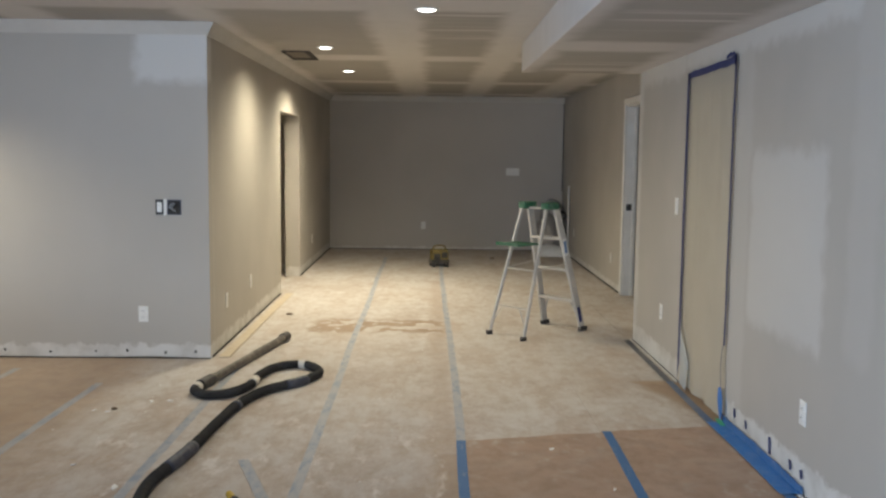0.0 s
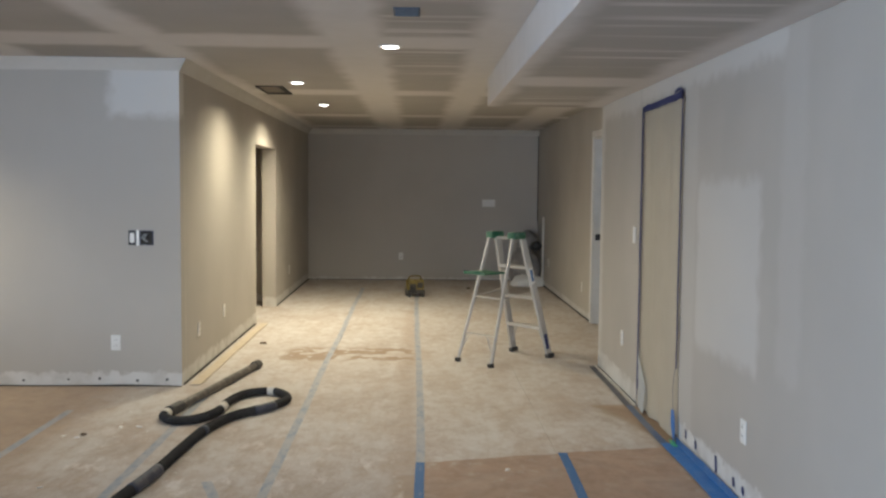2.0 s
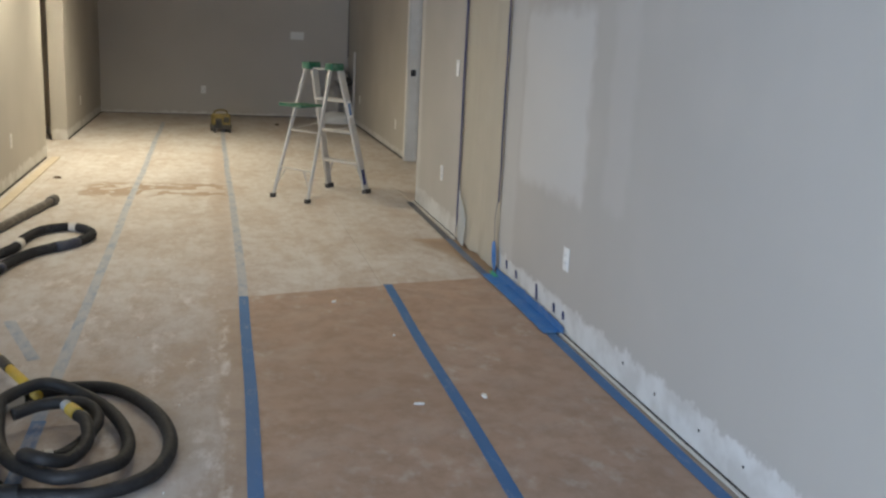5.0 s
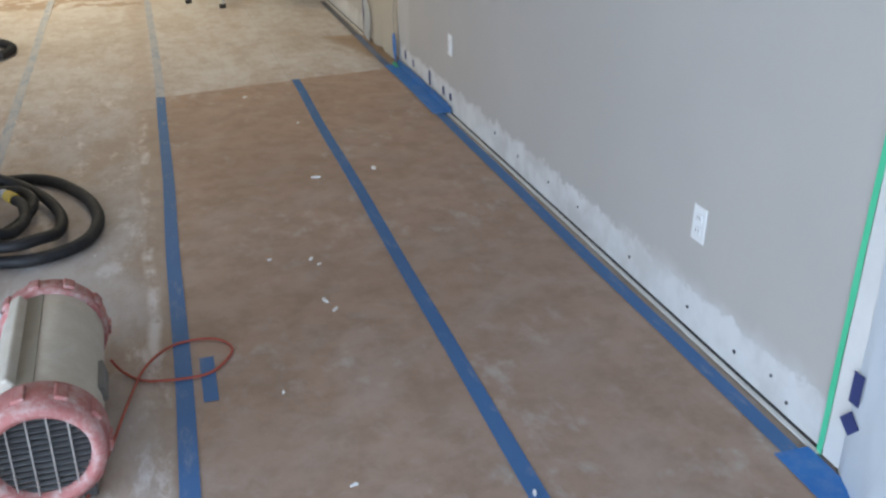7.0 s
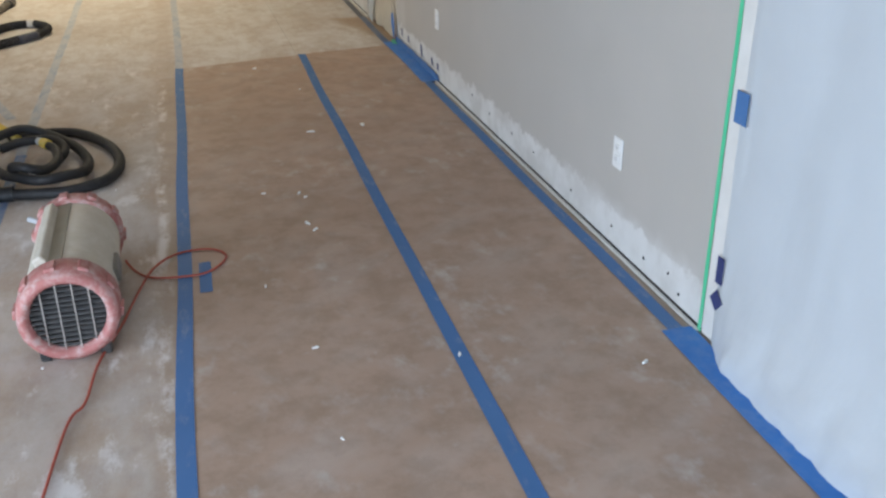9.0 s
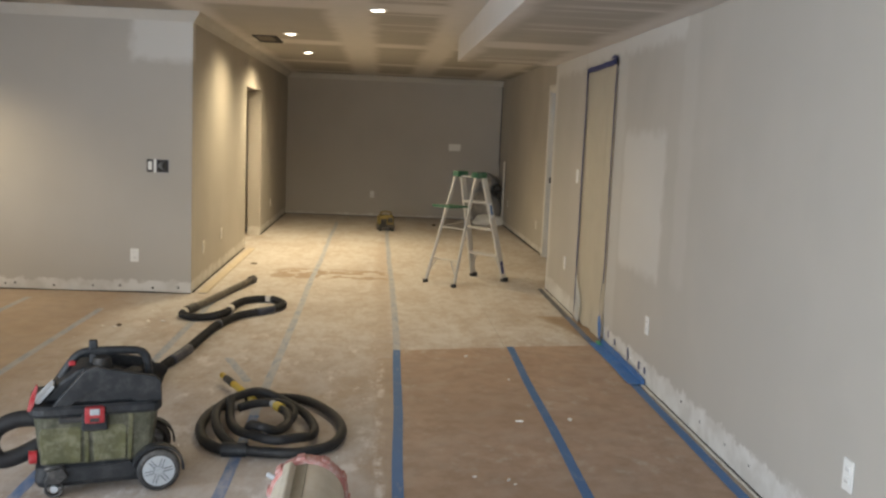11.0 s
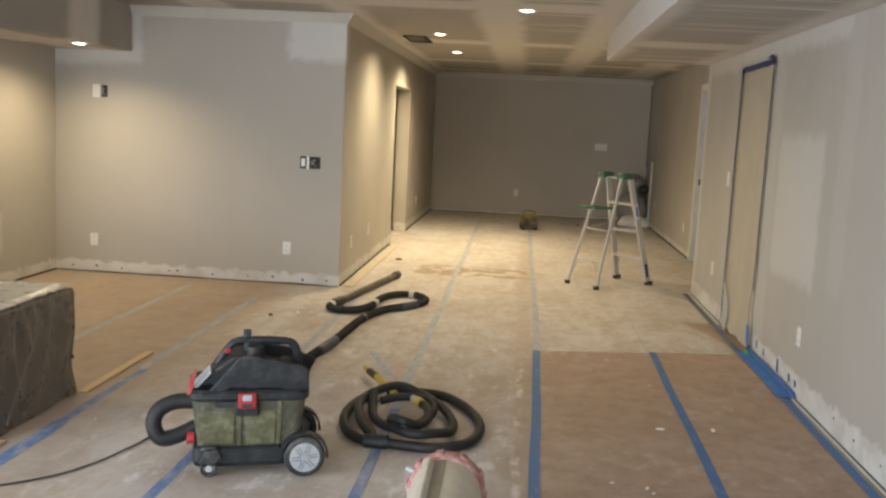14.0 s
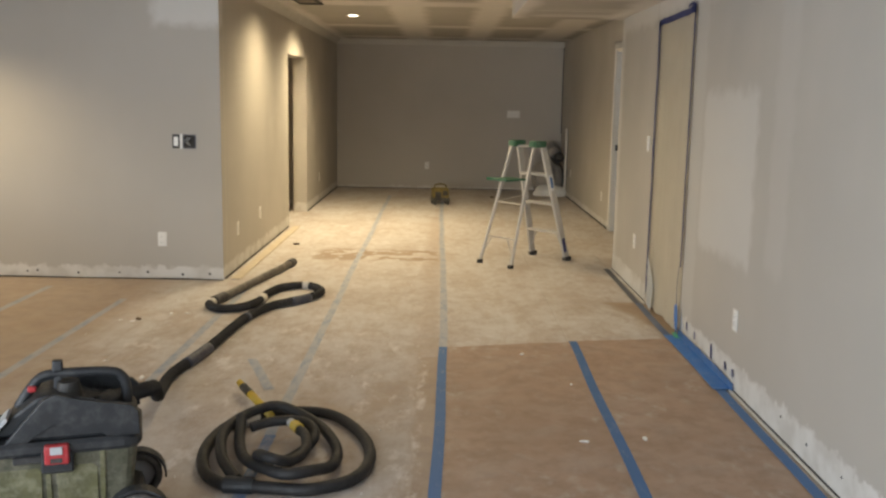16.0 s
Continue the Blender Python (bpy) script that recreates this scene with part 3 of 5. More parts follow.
structure("trim_gap_front", wavy_gap(), M_DARK, "dark uneven gap under the wallboard", "trim")
structure("trim_gap_west", boxes((XW, XW + 0.012, 2.0, YL - 0.02, 0.001, 0.014), (XL, XL + 0.010, YL + 0.05, 10.8, 0.001, 0.014), (XL, XL + 0.010, WB + 0.05, YB, 0.001, 0.016)), M_DARK, "dark gap under the wallboard", "trim")
structure("trim_hall_strip", boxes((XL + 0.05, XL + 0.13, YL + 0.03, WA - 0.03, 0.0, 0.010), bevel=0.002), M_STRIP, "pale timber strip beside the hall wall", "trim")
structure("trim_floor_strip", boxes((-2.262, -2.212, 2.4, 3.28, 0.0, 0.012), (-2.262, -2.212, 4.07, 4.96, 0.0, 0.012), bevel=0.002), M_PALE_WOOD, "raw timber strip fixed to the floor", "trim")
structure("trim_corner_gap", boxes((XF - 0.012, XF - 0.001, YB - 0.014, YB - 0.005, 0.95, CEIL - 0.09)), M_DARK, "dark open joint in the corner of the end wall", "trim")
structure("trim_end_base", boxes((XL + 0.01, XF - 0.01, YB - 0.004, YB - 0.001, 0.0, 0.010)), M_DARK, "dark gap along the end wall", "trim")

# doorway with casing in the hall's east wall
door_side = structure("door_1", boxes((XF - 0.001, XF + T + 0.001, 10.942, 10.960, 0, 2.045), (XF - 0.001, XF + T + 0.001, 10.262, 10.280, 0, 2.045), (XF - 0.001, XF + T + 0.001, 10.262, 10.960, 2.04, 2.058)), M_TRIM, "white painted door lining in a hall wall", "door")
part("casing", boxes((XF - 0.022, XF - 0.001, 10.960, 11.025, 0, 2.13), (XF - 0.022, XF - 0.001, 10.197, 10.262, 0, 2.13), (XF - 0.022, XF - 0.001, 10.262, 10.960, 2.058, 2.13), bevel=0.006), M_TRIM, door_side)
part("strike_plate", boxes((XF + 0.018, XF + 0.075, 10.932, 10.941, 0.93, 1.0), bevel=0.002), M_BLACK, door_side, "black strike plate")
part("door_leaf", boxes((XF + T + 0.01, XF + T + 0.83, 10.230, 10.265, 0.01, 2.03), bevel=0.003), M_TRIM, door_side, "white door leaf standing open")
part("door_stop", boxes((XF + 0.08, XF + 0.115, 10.927, 10.941, 0, 2.03), bevel=0.002), M_TRIM, door_side)

# masked doorway
mask = structure("door_2", boxes((XR + 0.045, XR + 0.085, DA + 0.02, DB - 0.02, 0.01, 2.025), bevel=0.003), M_TRIM, "closed door behind taped plastic masking film", "door")


def door_film():
    def place(u, v):
        y, z = DA - 0.005 + 0.95 * u, 0.03 + 2.01 * v
        sag = 0.002 * math.sin(u * 17 + 2 * math.sin(v * 3)) + 0.006 * noise.noise((u * 3, v * 1.2, 1)) + 0.002 * noise.noise((u * 12, v * 3, 4))
        edge = min(u, 1 - u, (1 - v), 0.12) / 0.12
        flare = 0.03 * max(0, 0.12 - v) / 0.12
        return (XR - 0.004 - abs(sag) * edge - flare * (0.5 + noise.noise((u * 6, 0, 2))), y, z)
    return sheet(70, 60, place)


part("masking_film", door_film(), M_FILM_DOOR, mask, "creased translucent masking film", smooth=True)


def ribbon(points, width, normal, wob=0.004, seed=0.0, fold=0.0):
    """A strip of tape along points on a wall."""
    bm, prev = bmesh.new(), None
    pts, nv = spline(points, 12), Vector(normal)
    for i, p in enumerate(pts):
        d = (pts[min(i + 1, len(pts) - 1)] - pts[max(i - 1, 0)]).normalized()
        s = nv.cross(d).normalized() * width * (0.5 + 0.10 * noise.noise((i * 0.9, seed, 0)))
        q = p + nv.cross(d).normalized() * wob * noise.noise((i * 0.35, seed, 3)) + nv * fold * abs(noise.noise((i * 0.8, seed, 7)))
        a, b = bm.verts.new(q - s), bm.verts.new(q + s)
        if prev:
            bm.faces.new((prev[0], a, b, prev[1]))
        prev = (a, b)
    return bm


# Added white sheet that stands for the bright highlight low on the door film.
def film_highlight(u, v):
    y, z = 6.76 + 0.20 * u, 0.02 + 0.36 * v * (0.5 + 0.5 * u)
    return (XR - 0.026 - 0.010 * abs(noise.noise((u * 5, v * 4, 9))) - 0.012 * (1 - v) * (1 - u), y, z)


part("highlight_sheet", sheet(12, 16, film_highlight), M_FILM_WHITE, mask, "added white sheet standing for the bright highlight at the film's foot", smooth=True)

WX = XR - 0.016
# The frame's tape is blue; its dark tone paints the shade there.
part("tape_strip", ribbon([(WX, 7.030, 0.03), (WX, 7.035, 1.0), (WX, 7.030, 2.05)], 0.050, (-1, 0, 0), 0.008, 1), M_TAPE_SHADED_DARK, mask, "blue masking tape, coloured dark as in shade")
part("tape_strip", ribbon([(WX, 6.090, 0.45), (WX, 6.095, 1.2), (WX, 6.090, 2.06)], 0.030, (-1, 0, 0), 0.010, 2), M_TAPE_SHADED_DARK, mask, "blue masking tape, coloured dark as in shade")
part("tape_strip", ribbon([(WX, 7.050, 2.035), (WX, 6.560, 2.042), (WX, 6.080, 2.048)], 0.042, (-1, 0, 0), 0.006, 3), M_TAPE_SHADED_DARK, mask, "blue masking tape, coloured dark as in shade")
part("tape_strip", ribbon([(WX, 6.266, 2.080), (WX, 6.168, 2.086), (WX, 6.080, 2.07)], 0.022, (-1, 0, 0), 0.02, 4), M_TAPE_SHADED_DARK, mask, "crumpled blue tape, coloured dark as in shade")
part("tape_strip", ribbon([(WX - 0.008, 6.085, 0.46), (WX - 0.015, 6.095, 0.30), (WX - 0.012, 6.061, 0.16)], 0.009, (-1, 0, 0), 0.02, 5), M_TAPE_SHADED_DARK, mask, "loose twisted tape end")


def blade():
    bm = bmesh.new()
    prev = None
    for i in range(13):
        v = i / 12
        w = 0.045 * math.sin(math.pi * min(1, v * 0.9 + 0.08)) ** 0.8
        a, b = bm.verts.new((WX - 0.012, 6.085 - w, 0.01 + 0.20 * v)), bm.verts.new((WX - 0.002 - 0.02 * v, 6.085 + w, 0.01 + 0.20 * v))
        if prev:
            bm.faces.new((prev[0], a, b, prev[1]))
        prev = (a, b)
    return bm


part("tape_flap", blade(), M_TAPE_BRIGHT, mask, "vivid blue tape flap at the foot")
part("tape_strip", ribbon([(XR - 0.02, 6.14, 0.012), (XR - 0.035, 6.00, 0.012)], 0.03, (0, 0, 1), 0.01, 6), M_TAPE_GREEN, mask, "green tape scrap on the floor")
for y, z, h in ((5.90, 0.112, 0.05), (5.716, 0.100, 0.045), (5.367, 0.098, 0.085), (5.10, 0.092, 0.045), (4.97, 0.090, 0.04)):
    part("tape_scrap", ribbon([(XR - 0.004, y, z - h / 2), (XR - 0.005, y + 0.008, z + h / 2)], 0.030, (-1, 0, 0), 0.004, y), M_TAPE_SHADED_DARK, wall_door, "dark blue tape scrap")
part("tape_strip", ribbon([(XR - 0.012, 4.93, 0.026), (XR - 0.012, 5.5, 0.032), (XR - 0.012, 6.08, 0.03)], 0.045, (-1, 0, 0), 0.006, 8), M_TAPE, wall_door, "vivid blue tape folded up the wall foot")
for y, z in ((4.278, 0.10), (3.977, 0.083), (3.629, 0.085), (3.337, 0.088), (2.900, 0.069), (2.511, 0.072), (2.245, 0.060), (2.071, 0.084), (1.992, 0.045)):
    part("nail_hole", cyl(bmesh.new(), 0.004 + 0.004 * random.random(), 0.004, pose(XR, y, z, 0, 90, 0), 10), M_DARK, wall_door)
for k, x in enumerate((-4.09, -3.86, -3.62, -3.17, -3.09, -2.76, -2.43, -2.20, -1.92, -1.70)):
    (part("nail_hole", cyl(bmesh.new(), 0.007 + 0.004 * random.random(), 0.004, pose(x, YL, 0.05 + 0.008 * math.sin(k * 2.1), 90), 10), M_DARK, bpy.data.objects["wall_front"]))

# patio door: casing, film and its tape
patio = structure("window_1", boxes((XR - 0.012, XR + 0.02, YG - 0.105, YG - 0.004, 0, 2.12), (XR - 0.012, XR + 0.02, -0.6, YG - 0.105, 2.10, 2.20), bevel=0.004), M_TRIM, "patio door covered with bright white plastic film", "window")


def patio_film():
    def place(u, v):
        y, z = YG - 0.075 - 2.35 * u, 0.0 + 2.12 * v
        x = XR - 0.016 - 0.010 * abs(noise.noise((u * 7, v * 2, 0))) - 0.006 * abs(noise.noise((u * 21, v * 5, 2)))
        foot = max(0.0, 0.12 - v) / 0.12 * min(1.0, u / 0.07)
        return (x - 0.055 * foot - 0.035 * foot * abs(noise.noise((u * 16, v * 34, 5))) - 0.02 * foot * abs(noise.noise((u * 37, v * 60, 8))), y, z)
    return sheet(110, 90, place)


part("masking_film", patio_film(), M_FILM_WHITE, patio, "bright white creased masking film", smooth=True)
part("tape_strip", ribbon([(XR - 0.015, YG + 0.002, 0.0), (XR - 0.015, YG, 1.1), (XR - 0.015, YG + 0.003, 2.2)], 0.020, (-1, 0, 0), 0.004, 9), M_TAPE_GREEN, patio, "green masking tape line")
part("tape_scrap", boxes((XR - 0.0285, XR - 0.027, 1.712, 1.772, 0.70, 0.79)), M_TAPE, patio, "blue tape square")
part("tape_scrap", boxes((XR - 0.0285, XR - 0.027, 1.722, 1.756, 0.212, 0.297)), M_TAPE_SHADED_DARK, patio, "dark blue tape strip")
dia = part("tape_scrap", boxes((-0.001, 0.001, -0.024, 0.024, -0.024, 0.024)), M_TAPE_SHADED_DARK, patio, "dark blue tape diamond")
dia.matrix_local = pose(XR - 0.030, 1.735, 0.160, 40, 0, 0)

# window behind the camera
win = structure("window_2", boxes((-4.05, -0.35, YS - 0.10, YS - 0.05, 0.40, 0.46), (-4.05, -0.35, YS - 0.10, YS - 0.05, 2.19, 2.25), (-4.05, -3.99, YS - 0.10, YS - 0.05, 0.46, 2.19), (-0.41, -0.35, YS - 0.10, YS - 0.05, 0.46, 2.19), (-2.23, -2.17, YS - 0.10, YS - 0.05, 0.46, 2.19)), M_TRIM, "wide white framed window", "window")


structure("window_3", boxes((XW - 0.10, XW - 0.05, -1.9, 1.9, 0.45, 0.51), (XW - 0.10, XW - 0.05, -1.9, 1.9, 2.09, 2.15), (XW - 0.10, XW - 0.05, -1.9, -1.84, 0.51, 2.09), (XW - 0.10, XW - 0.05, 1.84, 1.9, 0.51, 2.09), (XW - 0.10, XW - 0.05, -0.03, 0.03, 0.51, 2.09)), M_TRIM, "wide white framed side window", "window")


# ---- ceiling fittings ----
def dome(r, h):
    bm = bmesh.new()
    bmesh.ops.create_uvsphere(bm, u_segments=28, v_segments=16, radius=1.0)
    for v in bm.verts:
        v.co = Vector((v.co.x * r, v.co.y * r, min(v.co.z, 0.0) * h - 0.002))
    return bm


def recessed_lamp(x, y, z):
    ob = thing("recessed_light", "small round recessed downlight glowing warm white", "ceiling light", pose(x, y, z), "recessed ceiling lights")
    bm = bmesh.new()
    prof = [(0.058, 0.0), (0.078, -0.002), (0.080, -0.006), (0.066, -0.010), (0.058, -0.006)]
    rings = [[bm.verts.new((r * math.cos(a), r * math.sin(a), h)) for a in (2 * math.pi * k / 32 for k in range(32))] for r, h in prof]
    for a, b in zip(rings, rings[1:] + rings[:1]):
        for k in range(32):
            bm.faces.new((a[k], a[(k + 1) % 32], b[(k + 1) % 32], b[k]))
    part("trim_ring", bm, M_PLATE, ob, smooth=True)
    part("diffuser", dome(0.056, 0.014), M_BULB, ob, "glowing warm diffuser")


for x, y, z in LAMPS:
    recessed_lamp(x, y, z)

vent = thing("ceiling_vent", "open dark vent hole cut in the ceiling", "vent", pose(-1.213, 9.74, CEIL))
part("duct", boxes((-0.115, 0.115, -0.345, 0.345, -0.003, -0.001)), M_DARK, vent, "dark duct opening")
part("boot", boxes((-0.123, -0.113, -0.353, 0.353, -0.012, -0.001), (0.113, 0.123, -0.353, 0.353, -0.012, -0.001), (-0.113, 0.113, -0.353, -0.343, -0.012, -0.001), (-0.113, 0.113, 0.343, 0.353, -0.012, -0.001)), M_DARK, vent)
part("damper", boxes((-0.100, 0.070, -0.32, 0.22, -0.006, -0.004)), plain("dusty_sheet_metal", (0.17, 0.14, 0.11), (0.12, 0.10, 0.08), 0.6), vent)
cover = thing("ceiling_register", "small ceiling register taped over in slate blue", "vent", pose(0.098, 5.67, CEIL))
part("cover", boxes((-0.070, 0.070, -0.11, 0.11, -0.008, -0.001), bevel=0.002), plain("slate_blue_cover", (0.09, 0.12, 0.16), (0.07, 0.09, 0.12), 0.7), cover)
for k in range(5):
    part("louvre", boxes((-0.058, 0.058, -0.088 + k * 0.041, -0.074 + k * 0.041, -0.012, -0.008)), plain("slate_louvre", (0.10, 0.13, 0.17)), cover)


# ---- wall plates ----
def plate(kind, m, dark=False):
    """Local x along the wall, z up, y out of the wall."""
    if kind == "outlet":
        ob = thing("wall_outlet", "white double power outlet with its plate on painted wall", "outlet", m, "wall outlets")
        part("faceplate", boxes((-0.036, 0.036, 0.0, 0.006, -0.058, 0.058), bevel=0.003), M_PLATE, ob)
        for s in (-0.021, 0.021):
            r = part("receptacle", boxes((-0.017, 0.017, 0.005, 0.009, s - 0.014, s + 0.014), bevel=0.003), M_PLATE, ob)
            part("slot", boxes((-0.008, -0.006, 0.0085, 0.0095, s - 0.005, s + 0.006), (0.006, 0.008, 0.0085, 0.0095, s - 0.005, s + 0.006)), M_DARK, r)
    else:
        n = 4 if kind == "wide" else 1
        ob = thing("light_switch", "white rocker light switch on painted wall", "light switch", m, "light switches")
        part("faceplate", boxes((-0.036 - 0.0225 * (n - 1), 0.036 + 0.0225 * (n - 1), 0.0, 0.006, -0.058, 0.058), bevel=0.003), M_PLATE, ob)
        for k in range(n):
            c = (k - (n - 1) / 2) * 0.045
            part("rocker", boxes((c - 0.016, c + 0.016, 0.005, 0.011, -0.032, 0.032), bevel=0.003), M_PLATE, ob)
    return ob


def front(x, z, kind="outlet"):
    return plate(kind, pose(x, YL - 0.001, z, 0, 0, 180))


def east(y, z, x=XR, kind="outlet"):
    return plate(kind, pose(x - 0.001, y, z, 0, 0, 90))


def west(y, z, x=XL, kind="outlet"):
    return plate(kind, pose(x + 0.001, y, z, 0, 0, -90))


front(-2.075, 0.328), front(-3.885, 0.30)
east(4.99, 0.370), east(2.50, 0.363), east(7.59, 0.39), east(7.265, 1.177, kind="switch")
east(11.6, 0.34, XF), east(14.4, 0.40, XF)
west(9.165, 0.37), west(8.19, 0.35), west(13.45, 0.36)
west(6.62, 1.02, XW, "switch"), west(6.62, 0.25, XW)
plate("outlet", pose(-0.10, YB - 0.001, 0.385, 0, 0, 180)), plate("wide", pose(1.31, YB - 0.001, 1.25, 0, 0, 180))


def open_box(x, z, w, h, label):
    ob = thing("electrical_box", label, "electrical box", pose(x, YL - 0.001, z, 0, 0, 180))
    part("opening", boxes((-w / 2, w / 2, 0.0, 0.003, -h / 2, h / 2)), M_DARK, ob, "dark open back box")
    part("rim", boxes((-w / 2 - 0.006, -w / 2, 0, 0.008, -h / 2 - 0.006, h / 2 + 0.006), (w / 2, w / 2 + 0.006, 0, 0.008, -h / 2 - 0.006, h / 2 + 0.006), (-w / 2, w / 2, 0, 0.008, h / 2, h / 2 + 0.006), (-w / 2, w / 2, 0, 0.008, -h / 2 - 0.006, -h / 2)), plain("blue_grey_box", (0.12, 0.12, 0.16), (0.09, 0.09, 0.12), 0.5), ob)
    for k in range(3):
        part("wire", tube(bmesh.new(), spline([(-0.02 + k * 0.015, 0.004, 0.03), (-0.01 + k * 0.02, 0.022, 0.0), (0.012 - k * 0.012, 0.008, -0.028)], 6), 0.003, 6), M_GREY if k else M_BLACK, ob)
    return ob


open_box(-1.838, 1.11, 0.090, 0.098, "dark open electrical box with loose wires in the wall")
sw = thing("switch_module", "white switch modules in a black bracket, without plate", "light switch", pose(-1.942, YL - 0.001, 1.11, 0, 0, 180))
part("bracket", boxes((-0.030, 0.030, 0, 0.004, -0.055, 0.055), bevel=0.001), M_BLACK, sw, "black bracket")
part("module", boxes((-0.052, -0.030, 0, 0.014, -0.058, 0.058), bevel=0.003), M_PLATE, sw, "white module")
part("module", boxes((-0.016, 0.018, 0.003, 0.014, -0.036, 0.036), bevel=0.003), M_PLATE, sw, "white module")
open_box(-3.785, 1.655, 0.042, 0.095, "narrow dark open electrical box in the wall")
bp = thing("blank_plate", "cream blank cover plate on painted wall", "cover plate", pose(-3.862, YL - 0.001, 1.655, 0, 0, 180))
part("faceplate", boxes((-0.036, 0.036, 0, 0.006, -0.058, 0.058), bevel=0.003), M_PLATE, bp)


# ---- step ladder ----
def step_ladder(m):
    """Local x runs from the rear frame to the treads, y across."""
    ob = thing("step_ladder", "dusty aluminium step ladder with green plastic top and tray", "ladder", m)
    H = 1.11
    for s in (-1, 1):
        part("rear_rail", bar(bmesh.new(), (-0.365, s * 0.195, 0.02), (-0.045, s * 0.135, H - 0.02), 0.030, 0.020, (0, 1, 0)), M_ALU, ob)
        part("rail", bar(bmesh.new(), (0.365, s * 0.215, 0.02), (0.055, s * 0.145, H - 0.02), 0.070, 0.024, (0, 1, 0)), M_ALU, ob)
        part("foot", boxes((-0.392, -0.345, s * 0.195 - 0.020, s * 0.195 + 0.020, 0.0, 0.035), bevel=0.005), M_BLACK, ob, "black rubber foot")
        part("foot", boxes((0.325, 0.412, s * 0.215 - 0.022, s * 0.215 + 0.022, 0.0, 0.042), bevel=0.006), M_BLACK, ob, "black rubber foot")
        part("spreader", bar(bmesh.new(), (-0.19, s * 0.170, 0.56), (0.205, s * 0.185, 0.60), 0.016, 0.005), M_ALU, ob)
        part("brace", bar(bmesh.new(), (-0.34, s * 0.185, 0.10), (-0.318, s * 0.10, 0.245), 0.014, 0.005), M_ALU, ob)
        part("brace", bar(bmesh.new(), (0.335, s * 0.20, 0.10), (0.30, s * 0.12, 0.27), 0.018, 0.006), M_ALU, ob)
    for k, z in enumerate((0.28, 0.55, 0.82)):
        x, w = 0.365 - 0.31 * z / H, 0.215 - 0.07 * z / H
        part("tread", boxes((x - 0.045, x + 0.045, -w, w, z - 0.022, z + 0.003), bevel=0.004), M_ALU, ob)
    for z in (0.25, 0.56):
        x, w = -0.365 + 0.32 * z / H, 0.195 - 0.06 * z / H
        part("crossbar", bar(bmesh.new(), (x, -w, z), (x, w, z), 0.022, 0.012), M_ALU, ob)
    top = boxes((-0.070, 0.085, -0.170, -0.085, H - 0.05, H + 0.01), (-0.070, 0.085, 0.085, 0.170, H - 0.05, H + 0.01), bevel=0.012, seg=2)
    part("top_cap", top, M_GREEN, ob, "green plastic top ends")
    part("top_deck", boxes((-0.020, 0.025, -0.090, 0.090, H - 0.050, H - 0.034), bevel=0.004), M_ALU, ob, "aluminium bar between the top ends")
    tray = boxes((-0.385, -0.115, -0.125, 0.125, 0.768, 0.784), bevel=0.006, seg=2)
    box(tray, -0.385, -0.372, -0.125, 0.125, 0.784, 0.797, 0.004)
    part("tray", tray, M_GREEN, ob, "green plastic paint tray")
    for s in (-1, 1):
        part("tray_arm", bar(bmesh.new(), (-0.20, s * 0.12, 0.772), (-0.125, s * 0.15, 0.74), 0.012, 0.005), M_ALU, ob)
    lab = part("sticker", boxes((-0.001, 0.001, -0.024, 0.024, -0.075, 0.075)), M_PLATE, ob, "white sticker with blue print")
    lab.matrix_local = Matrix.Translation((0.150, -0.185, 0.74)) @ Matrix.Rotation(radians(-16), 4, "Y") @ Matrix.Rotation(radians(90), 4, "Z")
    part("print", boxes((-0.002, -0.0012, -0.014, 0.014, -0.05, 0.055)), M_TAPE, lab)
    lab2 = part("sticker", boxes((-0.001, 0.001, -0.018, 0.018, -0.07, 0.07)), M_TAPE_SHADED_DARK, ob, "blue sticker")
    lab2.matrix_local = Matrix.Translation((0.318, -0.222, 0.15)) @ Matrix.Rotation(radians(-16), 4, "Y") @ Matrix.Rotation(radians(90), 4, "Z")
    return ob


step_ladder(pose(0.924, 8.79, 0.0, 0, 0, 42))


# ---- vacuum ----
def loft(levels, bevel=0.0, seg=4):
    """Rounded rectangles stacked: levels of (z, x0, x1, y0, y1, r)."""
    bm, rings = bmesh.new(), []
    for z, x0, x1, y0, y1, r in levels:
        ring = []
        for cx, cy, a0 in ((x1 - r, y1 - r, 0), (x0 + r, y1 - r, 90), (x0 + r, y0 + r, 180), (x1 - r, y0 + r, 270)):
            for k in range(seg + 1):
                a = radians(a0 + 90 * k / seg)
                ring.append(bm.verts.new((cx + r * math.cos(a), cy + r * math.sin(a), z)))
        rings.append(ring)
    n = len(rings[0])
    for a, b in zip(rings, rings[1:]):
        for k in range(n):
            bm.faces.new((a[k], a[(k + 1) % n], b[(k + 1) % n], b[k]))
    bm.faces.new(rings[0][::-1])
    bm.faces.new(rings[-1])
    return bm


def extrude(profile, y0, y1, bevel=0.0):
    """A profile in x, z drawn out along y."""
    bm = bmesh.new()
    a = [bm.verts.new((x, y0, z)) for x, z in profile]
    b = [bm.verts.new((x, y1, z)) for x, z in profile]
    n = len(a)
    for k in range(n):
        bm.faces.new((a[k], a[(k + 1) % n], b[(k + 1) % n], b[k]))
    bm.faces.new(a[::-1])
    bm.faces.new(b)
    if bevel:
        bmesh.ops.bevel(bm, geom=list(bm.edges), offset=bevel, segments=2, affect="EDGES", profile=0.5)
    return bm


